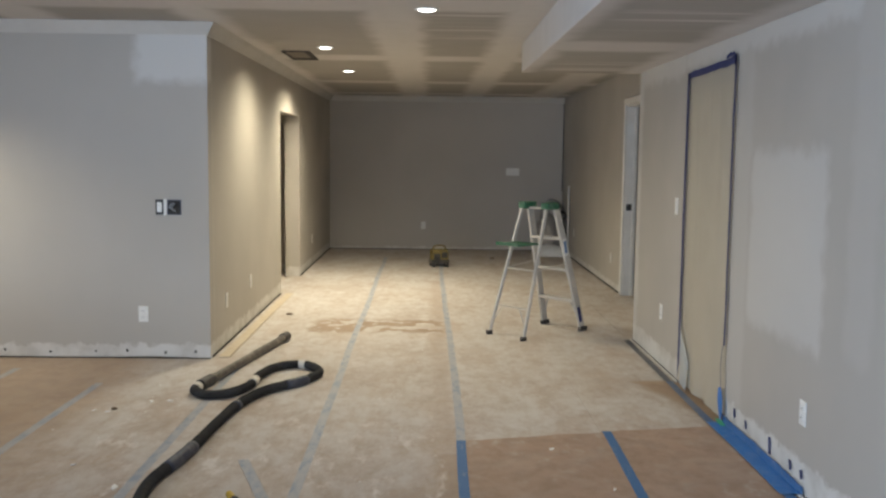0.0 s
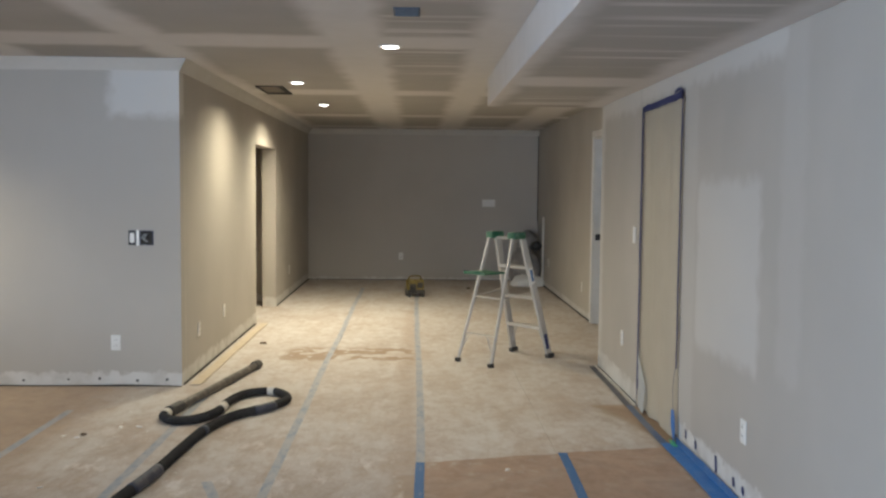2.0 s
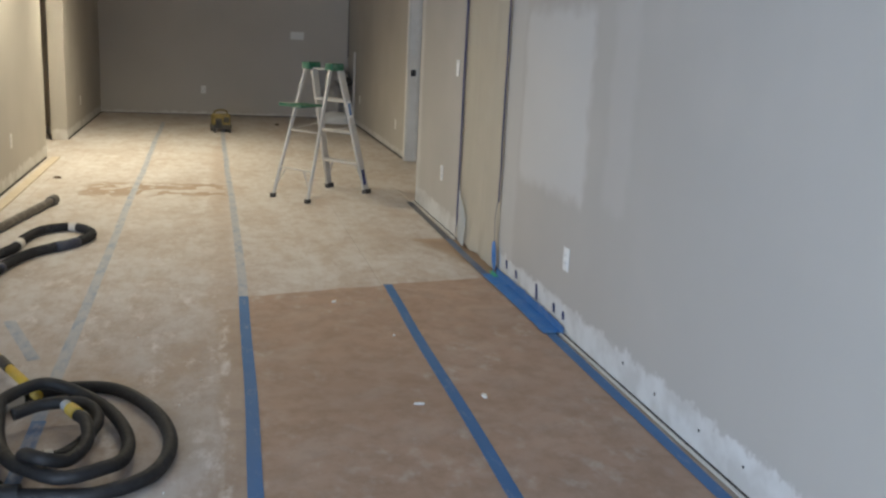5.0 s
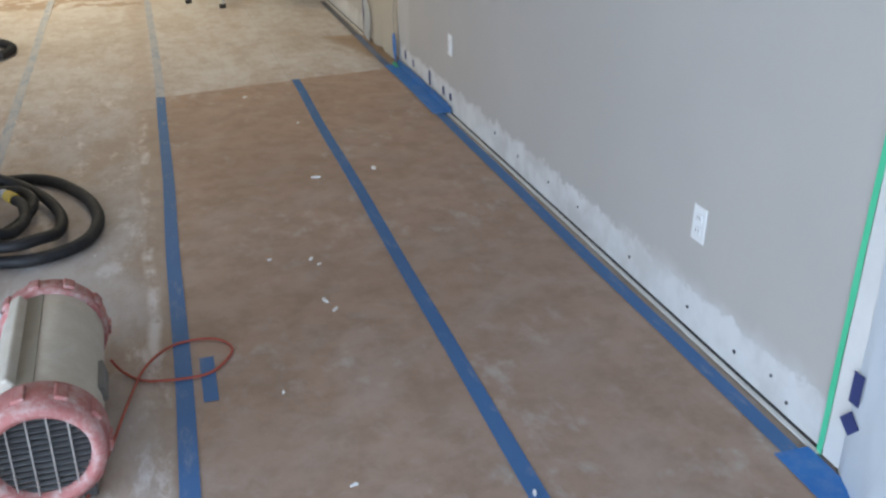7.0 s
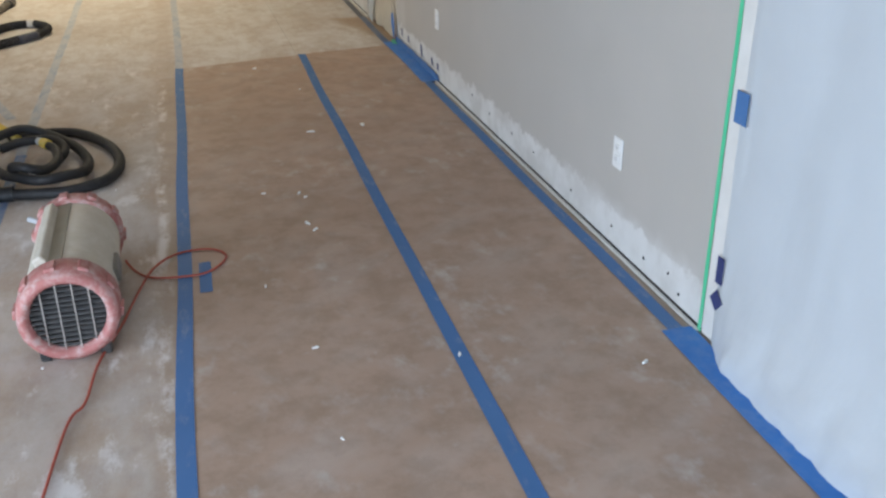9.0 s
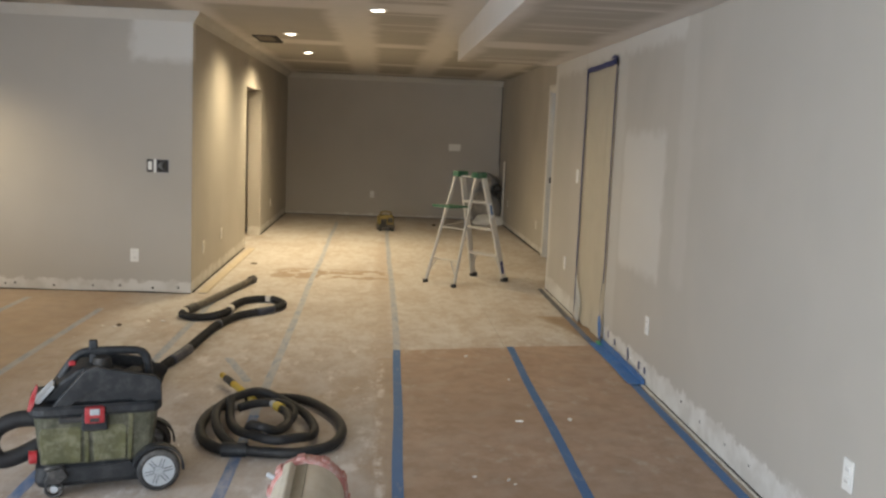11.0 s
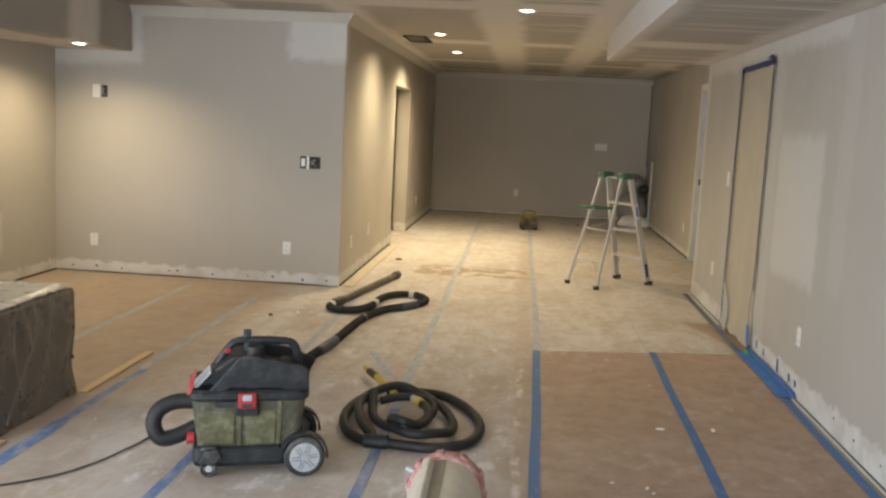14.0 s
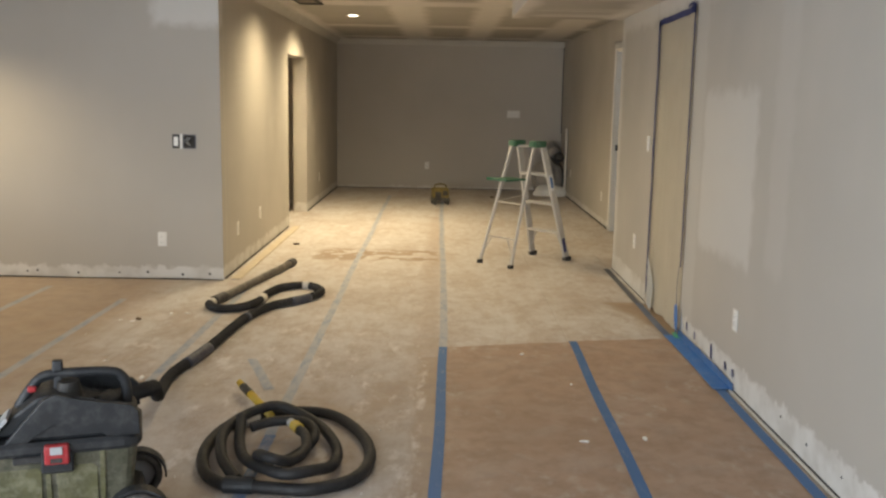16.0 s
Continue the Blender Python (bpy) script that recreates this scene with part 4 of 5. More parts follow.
def wheel(parent, x, y, z, r, rim, width, side):
    w = part("wheel", tyre(r, width), M_BLACK, parent, "black tyre", smooth=True)
    w.matrix_local = pose(x, y, z)
    bm = bmesh.new()
    cyl(bm, rim, 0.008, pose(0, side * (width / 2 - 0.001), 0, 90), 36)
    part("hub", bm, M_GREY, w, "light grey hub disc")
    spokes = bmesh.new()
    for k in range(6):
        for off in (-0.006, 0.006):
            a = radians(60 * k + 10)
            c, s = math.cos(a), math.sin(a)
            bar(spokes, (c * rim * 0.25 - s * off, side * (width / 2 + 0.004), s * rim * 0.25 + c * off), (c * rim * 0.86 - s * off, side * (width / 2 + 0.004), s * rim * 0.86 + c * off), 0.003, 0.003, (0, 1, 0))
    part("spoke_relief", spokes, plain("hub_relief", (0.15, 0.155, 0.16)), w)
    part("hub_cap", cyl(bmesh.new(), rim * 0.14, 0.012, pose(0, side * (width / 2 + 0.003), 0, 90), 16), M_GREY, w)
    return w


def tyre(r, width):
    bm = bmesh.new()
    prof = [(r * 0.70, -width / 2), (r * 0.93, -width / 2), (r, -width * 0.3), (r, width * 0.3), (r * 0.93, width / 2), (r * 0.70, width / 2)]
    n = 36
    rings = [[bm.verts.new((q * math.cos(2 * math.pi * k / n), h, q * math.sin(2 * math.pi * k / n))) for k in range(n)] for q, h in prof]
    for a, b in zip(rings, rings[1:] + rings[:1]):
        for k in range(n):
            bm.faces.new((a[k], a[(k + 1) % n], b[(k + 1) % n], b[k]))
    return bm


def vacuum(m):
    """Local x along its length with the big wheels at +x, y away from the latch side."""
    ob = thing("shop_vacuum", "dusty olive and charcoal wet and dry shop vacuum with red latches", "vacuum cleaner", m)
    part("base", loft([(0.035, -0.245, 0.23, -0.145, 0.145, 0.03), (0.06, -0.255, 0.24, -0.155, 0.155, 0.03), (0.115, -0.252, 0.225, -0.152, 0.152, 0.03), (0.122, -0.24, 0.215, -0.142, 0.142, 0.03)]), M_CHARCOAL, ob, "charcoal base")
    # Tank is darker than its panels: shade of its right side put into colour.
    tank = part("tank", loft([(0.118, -0.236, 0.190, -0.140, 0.140, 0.035), (0.33, -0.260, 0.215, -0.158, 0.158, 0.05)]), plain("shaded_olive_plastic", (0.070, 0.070, 0.042), (0.045, 0.046, 0.032), 0.55, dust=(0.22, 0.20, 0.15), amount=0.5, scale=9), ob, "dusty olive tank, coloured darker as in shade")
    for x0, x1 in ((-0.230, -0.085), (-0.035, 0.085)):
        part("panel", extrude([(x0, 0.132), (x1, 0.132), (x1 + 0.003, 0.262), (x1 - 0.012, 0.278), (x0 + 0.004, 0.278), (x0 - 0.006, 0.262)], -0.154, -0.140, 0.003), M_OLIVE, tank)
    for x in (-0.062, 0.100):
        part("rib", bar(bmesh.new(), (x, -0.143, 0.125), (x * 1.04, -0.158, 0.325), 0.016, 0.012, (0, 1, 0)), M_OLIVE, tank)
    part("lower_frame", extrude([(-0.19, 0.055), (0.11, 0.055), (0.13, 0.085), (0.10, 0.125), (0.02, 0.112), (-0.10, 0.108), (-0.16, 0.12), (-0.20, 0.10)], -0.166, -0.146, 0.004), M_CHARCOAL, ob)
    part("rim", loft([(0.322, -0.268, 0.222, -0.166, 0.166, 0.050), (0.334, -0.275, 0.229, -0.171, 0.171, 0.055), (0.354, -0.274, 0.228, -0.170, 0.170, 0.055), (0.366, -0.262, 0.218, -0.16, 0.16, 0.05)]), M_CHARCOAL, ob, "charcoal lid rim")
    head = [(-0.225, 0.368), (-0.165, 0.440), (-0.095, 0.492), (-0.060, 0.500), (0.005, 0.492), (0.035, 0.458), (0.120, 0.430), (0.190, 0.412), (0.205, 0.368)]
    part("motor_head", extrude(head, -0.095, 0.095, 0.010), M_CHARCOAL, ob, "charcoal motor head")
    part("shoulder", extrude([(-0.175, 0.366), (-0.060, 0.455), (0.030, 0.452), (0.120, 0.432), (0.204, 0.426), (0.218, 0.366)], -0.150, 0.150, 0.012), M_CHARCOAL, ob)
    for s in (-1, 1):
        part("side_frame", extrude([(-0.190, 0.366), (-0.070, 0.505), (-0.025, 0.520), (0.025, 0.498), (0.200, 0.468), (0.222, 0.445), (0.224, 0.366), (0.120, 0.366), (0.060, 0.420), (-0.040, 0.430), (-0.120, 0.366)], s * 0.150 - 0.014, s * 0.150 + 0.014, 0.005), M_CHARCOAL, ob, "charcoal side frame of the head")
    part("filter_cap", cyl(bmesh.new(), 0.044, 0.05, pose(0.000, -0.02, 0.498), 24, 0.034), plain("brown_black_cap", (0.022, 0.020, 0.018), (0.035, 0.030, 0.026), 0.6), ob)
    part("handle", tube(bmesh.new(), spline([(-0.160, 0, 0.44), (-0.120, 0, 0.500), (-0.075, 0, 0.540), (0.02, 0, 0.545), (0.13, 0, 0.540), (0.168, 0, 0.522), (0.182, 0, 0.48), (0.184, 0, 0.41)], 8), 0.017, 12), M_CHARCOAL, ob, "charcoal carrying handle", smooth=True)
    part("wand_post", loft([(0.40, -0.050, -0.014, -0.018, 0.018, 0.008), (0.545, -0.048, -0.020, -0.014, 0.014, 0.008), (0.56, -0.052, -0.016, -0.018, 0.018, 0.008), (0.59, -0.050, -0.018, -0.014, 0.014, 0.008)]), M_CHARCOAL, ob)
    part("red_button", boxes((-0.128, -0.100, -0.03, 0.03, 0.492, 0.512), bevel=0.006, seg=2), M_RED, ob, "red button")
    part("front_plate", extrude([(-0.236, 0.370), (-0.178, 0.434), (-0.186, 0.444), (-0.256, 0.372)], -0.125, -0.02, 0.002), M_GREY, ob, "dusty pale plate on the head")
    part("red_edge", extrude([(-0.280, 0.348), (-0.268, 0.402), (-0.246, 0.452), (-0.238, 0.446), (-0.250, 0.392), (-0.262, 0.348)], -0.145, -0.120, 0.003), M_RED, ob, "red side fin")
    for s in (-1, 1):
        latch = part("latch", boxes((-0.070, 0.004, s * 0.183 - 0.014, s * 0.183 + 0.014, 0.298, 0.362), bevel=0.006, seg=2), M_RED, ob, "red latch")
        part("latch_tab", boxes((-0.052, -0.014, s * 0.198 - 0.004, s * 0.198 + 0.004, 0.332, 0.358), bevel=0.003), M_GREY, latch, "pale grey tab")
        part("latch_slot", boxes((-0.052, -0.016, s * 0.198 - 0.002, s * 0.198 + 0.002, 0.305, 0.320)), M_BLACK, latch)
        part("latch_housing", boxes((-0.082, 0.016, s * 0.166 - 0.014, s * 0.166 + 0.014, 0.262, 0.335), bevel=0.006), M_CHARCOAL, ob)
    part("vent_slot", boxes((-0.165, -0.075, -0.176, -0.160, 0.300, 0.322), bevel=0.003), M_BLACK, ob)
    part("drain_cap", cyl(bmesh.new(), 0.026, 0.03, pose(-0.262, -0.105, 0.150, 0, 90), 20), M_RED, ob, "red drain cap")
    for s in (-1, 1):
        wheel(ob, 0.208, s * 0.188, 0.086, 0.086, 0.063, 0.045, s)
        part("fender", fender(0.102, 0.108, 0.05), M_CHARCOAL, ob).matrix_local = pose(0.208, s * 0.178, 0.086)
        c = part("caster", tyre(0.036, 0.024), M_BLACK, ob, "small swivel caster", smooth=True)
        c.matrix_local = pose(-0.185, s * 0.165, 0.036)
        part("caster_hub", cyl(bmesh.new(), 0.014, 0.026, pose(0, 0, 0, 90), 20), M_GREY, c, "pale grey hub")
        part("caster_fork", extrude([(-0.225, 0.06), (-0.205, 0.115), (-0.15, 0.12), (-0.13, 0.085), (-0.165, 0.055)], s * 0.165 - 0.022, s * 0.165 + 0.022, 0.006), M_BLACK, ob)
    part("cord_hook", tube(bmesh.new(), spline([(-0.20, -0.165, 0.105), (-0.21, -0.185, 0.125), (-0.16, -0.185, 0.13), (-0.15, -0.165, 0.11)], 6), 0.008, 8), M_BLACK, ob)
    part("hose_port", tube(bmesh.new(), [(0.09, -0.03, 0.425), (0.135, 0.03, 0.430)], 0.038, 20), M_CHARCOAL, ob)
    loop = spline([(-0.22, 0.03, 0.265), (-0.32, 0.03, 0.268), (-0.395, 0.02, 0.238), (-0.42, 0.0, 0.18), (-0.39, -0.01, 0.12), (-0.32, 0.0, 0.125), (-0.20, 0.03, 0.175)], 10)
    part("exhaust_hose", tube(bmesh.new(), loop, 0.034, 16, 0.0004, 0.011), M_HOSE, ob, "black ribbed loop of hose", smooth=True)
    return ob


def fender(r, w, thick):
    bm, rows = bmesh.new(), []
    for k in range(15):
        a = radians(-5 + 175 * k / 14)
        c, s = math.cos(a), math.sin(a)
        rows.append([bm.verts.new((q * c, y, q * s)) for q, y in ((r, -0.026), (r, 0.026), (r - 0.008, 0.026), (r - 0.008, -0.026))])
    for a, b in zip(rows, rows[1:]):
        for k in range(4):
            bm.faces.new((a[k], a[(k + 1) % 4], b[(k + 1) % 4], b[k]))
    bm.faces.new(rows[0])
    bm.faces.new(rows[-1][::-1])
    return bm


vacuum(pose(-1.085, 3.305, 0.0, 0, 0, 18))

# ---- vacuum hose with its wand ----
HR = 0.030
hose = thing("vacuum_hose", "long black ribbed vacuum hose mended with tape, lying on floor", "hose")
run = spline([(-0.98, 3.355, 0.432), (-0.945, 3.445, 0.425), (-0.932, 3.59, 0.395), (-0.95, 3.75, 0.352), (-0.99, 3.90, 0.305), (-1.10, 4.30, 0.14), (-1.19, 4.65, 0.055), (-1.235, 5.0, HR), (-1.18, 5.43, HR), (-1.148, 5.93, HR), (-1.113, 6.29, HR), (-1.012, 6.63, HR), (-0.806, 6.90, HR), (-0.735, 7.15, HR), (-0.871, 7.36, HR), (-1.04, 7.28, HR), (-1.115, 7.05, HR), (-1.135, 6.75, HR), (-1.22, 6.56, HR), (-1.35, 6.52, HR), (-1.45, 6.62, HR), (-1.435, 6.80, HR)], 14)
part("hose", tube(bmesh.new(), run, HR - 0.002, 14, 0.0022, 0.012), M_HOSE, hose)
part("wand", tube(bmesh.new(), [(-1.438, 6.78, HR), (-1.40, 6.95, HR), (-1.149, 8.347, HR)], 0.029, 16), plain("dusty_black_pipe", (0.05, 0.045, 0.04), (0.08, 0.072, 0.062), 0.5, dust=(0.35, 0.31, 0.26), amount=0.5), hose, "dusty black rigid wand", smooth=True)
part("wand_end", tube(bmesh.new(), [(-1.162, 8.27, HR + 0.002), (-1.145, 8.37, HR + 0.002)], 0.037, 16), M_BLACK, hose)
part("coupling", tube(bmesh.new(), [(-1.445, 6.74, HR), (-1.41, 6.90, HR)], 0.038, 16), M_BLACK, hose)


def band(path, a, b, r, material, label):
    pts = path[int(a * (len(path) - 1)):int(b * (len(path) - 1)) + 1]
    return part("tape_wrap", tube(bmesh.new(), pts, r, 16), material, hose, label, smooth=True)


M_WRAP = plain("grey_white_tape", (0.66, 0.62, 0.56), (0.52, 0.49, 0.44), 0.6)
M_WRAP_GREY = plain("slate_tape", (0.045, 0.052, 0.085), (0.035, 0.04, 0.06), 0.5, dust=(0.25, 0.24, 0.22), amount=0.2)
for a, b, mt, lb in ((0.355, 0.39, M_WRAP_GREY, "slate grey duct tape wrap"), (0.47, 0.478, M_WRAP_GREY, "slate grey tape wrap"), (0.55, 0.575, M_WRAP_GREY, "slate grey tape wrap"), (0.663, 0.678, M_WRAP, "pale tape wrap"), (0.787, 0.800, M_WRAP, "pale tape wrap"), (0.965, 0.978, M_WRAP, "pale tape wrap")):
    band(run, a, b, HR + 0.0025, mt, lb)

# ---- coiled hose ----
coil = thing("coiled_hose", "coil of black rubber hose with yellow fittings on floor", "hose")
C = 0.027
ring1 = spline([(-0.545, 3.60, C), (-0.64, 3.60, C), (-0.745, 3.72, C), (-0.80, 3.95, C), (-0.775, 4.21, C), (-0.66, 4.37, C), (-0.50, 4.44, C), (-0.325, 4.395, C), (-0.175, 4.16, C), (-0.113, 3.90, C), (-0.157, 3.68, C), (-0.306, 3.57, C), (-0.45, 3.575, C), (-0.545, 3.592, C)], 12)
part("hose", tube(bmesh.new(), ring1, C * 0.9, 14, 0.0005, 0.010), M_HOSE, coil, smooth=True)
D = 3 * C
ring2 = spline([(-0.60, 3.64, C * 1.1), (-0.69, 3.78, 0.06), (-0.735, 4.0, D), (-0.70, 4.20, D), (-0.58, 4.33, D + 0.01), (-0.45, 4.30, 0.06), (-0.33, 4.15, 0.045), (-0.255, 3.95, 0.035), (-0.25, 3.75, 0.05), (-0.31, 3.62, D), (-0.41, 3.57, D + 0.005), (-0.515, 3.65, D), (-0.60, 3.78, 0.06), (-0.665, 3.98, 0.045), (-0.69, 4.15, D + 0.02)], 12)
part("hose", tube(bmesh.new(), ring2, C * 0.84, 14, 0.0005, 0.010), M_HOSE, coil, smooth=True)
curl = spline([(-0.52, 3.83, C), (-0.45, 3.85, C), (-0.39, 3.93, 0.04), (-0.36, 4.06, 0.06), (-0.42, 4.15, D), (-0.55, 4.15, D), (-0.64, 4.10, 0.07)], 12)
part("hose", tube(bmesh.new(), curl, C * 0.8, 14, 0.0005, 0.010), M_HOSE, coil, smooth=True)
curl2 = spline([(-0.425, 4.03, 0.09), (-0.385, 3.95, 0.095), (-0.365, 3.80, 0.09), (-0.40, 3.66, 0.10), (-0.46, 3.60, 0.135), (-0.52, 3.66, 0.125), (-0.545, 3.75, 0.07), (-0.535, 3.82, 0.04)], 12)
part("hose", tube(bmesh.new(), curl2, C * 0.78, 14, 0.0005, 0.010), M_HOSE, coil, smooth=True)
part("wand", tube(bmesh.new(), [(-0.755, 4.625, 0.05), (-0.67, 4.47, 0.045), (-0.60, 4.335, 0.04)], 0.019, 14), M_YELLOW, coil, "worn yellow wand", smooth=True)
part("wand_tip", tube(bmesh.new(), [(-0.84, 4.79, 0.052), (-0.755, 4.625, 0.05)], 0.016, 14), M_YELLOW, coil, "yellow wand tip", smooth=True)
part("collar", tube(bmesh.new(), [(-0.805, 4.72, 0.051), (-0.748, 4.61, 0.05)], 0.021, 14), M_BLACK, coil)
part("fitting", tube(bmesh.new(), [(-0.475, 4.13, 0.085), (-0.448, 4.075, 0.09)], 0.019, 14), M_GREY, coil, "grey metal fitting")
part("fitting", tube(bmesh.new(), [(-0.450, 4.08, 0.09), (-0.420, 4.02, 0.095)], 0.0235, 14), M_YELLOW, coil, "yellow fitting")
part("coupling", tube(bmesh.new(), [(-0.64, 3.60, C), (-0.53, 3.595, C)], 0.033, 16), M_CHARCOAL, coil, "charcoal coupling")
part("tape_wrap", tube(bmesh.new(), [(-0.715, 4.29, C), (-0.67, 4.355, C)], 0.0305, 14), M_WRAP, coil, "tan tape wrap")
part("tape_wrap", tube(bmesh.new(), [(-0.50, 3.833, C), (-0.475, 3.842, C)], 0.028, 14), M_WRAP, coil, "tan tape wrap")


# ---- heater fan ----
def heater(m):
    """A drum lying along local y, its grille at y = 0."""
    ob = thing("drum_heater", "dusty cream drum heater with faded red ends and wire grille", "heater", m)
    R, L = 0.132, 0.68

    def drum(prof, seg=40):
        bm = bmesh.new()
        rings = [[bm.verts.new((r * math.cos(2 * math.pi * k / seg), y, r * math.sin(2 * math.pi * k / seg))) for k in range(seg)] for y, r in prof]
        for a, b in zip(rings, rings[1:]):
            for k in range(seg):
                bm.faces.new((a[k], a[(k + 1) % seg], b[(k + 1) % seg], b[k]))
        return bm
    part("drum", drum([(0.06, R), (0.08, R + 0.001), (0.35, R + 0.002), (0.60, R + 0.001), (0.64, R)]), M_CREAM, ob, "cream enamelled drum", smooth=True)
    part("front_ring", drum([(0.02, 0.105), (0.0, 0.112), (-0.004, 0.125), (0.006, 0.140), (0.05, 0.146), (0.105, 0.146), (0.118, 0.138), (0.118, 0.130)]), M_FANRED, ob, "faded red front ring", smooth=True)
    part("rear_ring", drum([(0.58, 0.130), (0.582, 0.140), (0.59, 0.145), (0.65, 0.145), (0.672, 0.135), (0.68, 0.110), (0.665, 0.09)]), M_FANRED, ob, "faded red rear ring", smooth=True)
    part("rear_guard", cyl(bmesh.new(), 0.110, 0.004, pose(0, 0.665, 0, 90), 32), M_DARK, ob)
    part("core", cyl(bmesh.new(), 0.120, 0.006, pose(0, 0.085, 0, 90), 32), M_DARK, ob)
    for k in range(10):
        a = radians(36 * k + 12)
        for y0, y1, nm in ((0.030, 0.090, "lug"), (0.600, 0.650, "lug")):
            b = part(nm, boxes((-0.016, 0.016, y0, y1, -0.006, 0.006), bevel=0.005, seg=2), M_FANRED, ob)
            b.matrix_local = Matrix.Rotation(-a, 4, "Y") @ Matrix.Translation((0, 0, 0.147))
    for k in range(13):
        z = -0.098 + k * 0.0163
        w = math.sqrt(max(0.111 ** 2 - z * z, 0.0004))
        part("grille_slat", bar(bmesh.new(), (-w, 0.024, z), (w, 0.024, z), 0.004, 0.010, (0, 1, 0.6)), plain("dark_slat", (0.10, 0.10, 0.10), (0.14, 0.135, 0.13), 0.5, 0.5), ob)
    for x in (-0.066, -0.022, 0.022, 0.066):
        h = math.sqrt(0.111 ** 2 - x * x)
        part("grille_wire", tube(bmesh.new(), [(x, 0.012, -h), (x, 0.012, h)], 0.0022, 6), M_WIRE, ob)
    part("handle", extrude([(-0.022, 0.0), (0.022, 0.0), (0.016, 0.035), (-0.016, 0.035)], 0.13, 0.57, 0.006), M_CREAM, ob, "long cream handle ridge").matrix_local = Matrix.Rotation(radians(-28), 4, "Y") @ Matrix.Translation((0, 0, R - 0.006))
    part("seam", bar(bmesh.new(), (0, 0.11, 0), (0, 0.58, 0), 0.05, 0.004, (0, 0, 1)), plain("dark_seam_edge", (0.20, 0.17, 0.12), (0.28, 0.24, 0.18), 0.6), ob).matrix_local = Matrix.Rotation(radians(-12), 4, "Y") @ Matrix.Translation((0, 0, R + 0.001))
    part("control_box", boxes((-0.024, 0.024, 0.20, 0.33, -0.006, 0.012), bevel=0.004), plain("grey_control", (0.16, 0.15, 0.13), (0.2, 0.19, 0.17), 0.5), ob, "dark control panel").matrix_local = Matrix.Rotation(radians(80), 4, "Y") @ Matrix.Translation((0, 0, R))
    for y in (0.05, 0.62):
        for s in (-1, 1):
            part("foot", boxes((s * 0.085 - 0.016, s * 0.085 + 0.016, y - 0.02, y + 0.02, -0.150, -0.105), bevel=0.004), M_BLACK, ob)
    part("lever", tube(bmesh.new(), [(-0.115, 0.60, 0.07), (-0.152, 0.61, 0.082)], 0.010, 8), M_GREY, ob, "pale lever")
    return ob


heater(pose(-0.180, 2.16, 0.150, 0, 0, 1))
cord = thing("power_cord", "thin orange red power cord looped on floor paper", "cord")
part("cable", tube(bmesh.new(), spline([(-0.05, 2.72, 0.06), (-0.02, 2.72, 0.012), (0.04, 2.665, 0.007), (0.157, 2.642, 0.009), (0.235, 2.665, 0.009), (0.294, 2.770, 0.009), (0.241, 2.850, 0.009), (0.123, 2.840, 0.010), (0.040, 2.725, 0.016), (-0.011, 2.547, 0.014), (-0.057, 2.351, 0.006), (-0.116, 2.132, 0.006), (-0.141, 1.924, 0.006), (-0.184, 1.802, 0.006), (-0.24, 1.2, 0.006)], 10), 0.0042, 8), M_CORDRED, cord, smooth=True)
cord2 = thing("power_cord", "thin black power cord trailing from the vacuum", "cord")
part("cable", tube(bmesh.new(), spline([(-1.36, 3.30, 0.09), (-1.48, 3.50, 0.02), (-1.60, 3.54, 0.006), (-1.655, 3.33, 0.006), (-1.715, 3.13, 0.006), (-1.79, 2.985, 0.006), (-1.88, 2.885, 0.006), (-2.05, 2.72, 0.006), (-2.3, 2.3, 0.006)], 10), 0.0045, 8), M_BLACK, cord2, smooth=True)


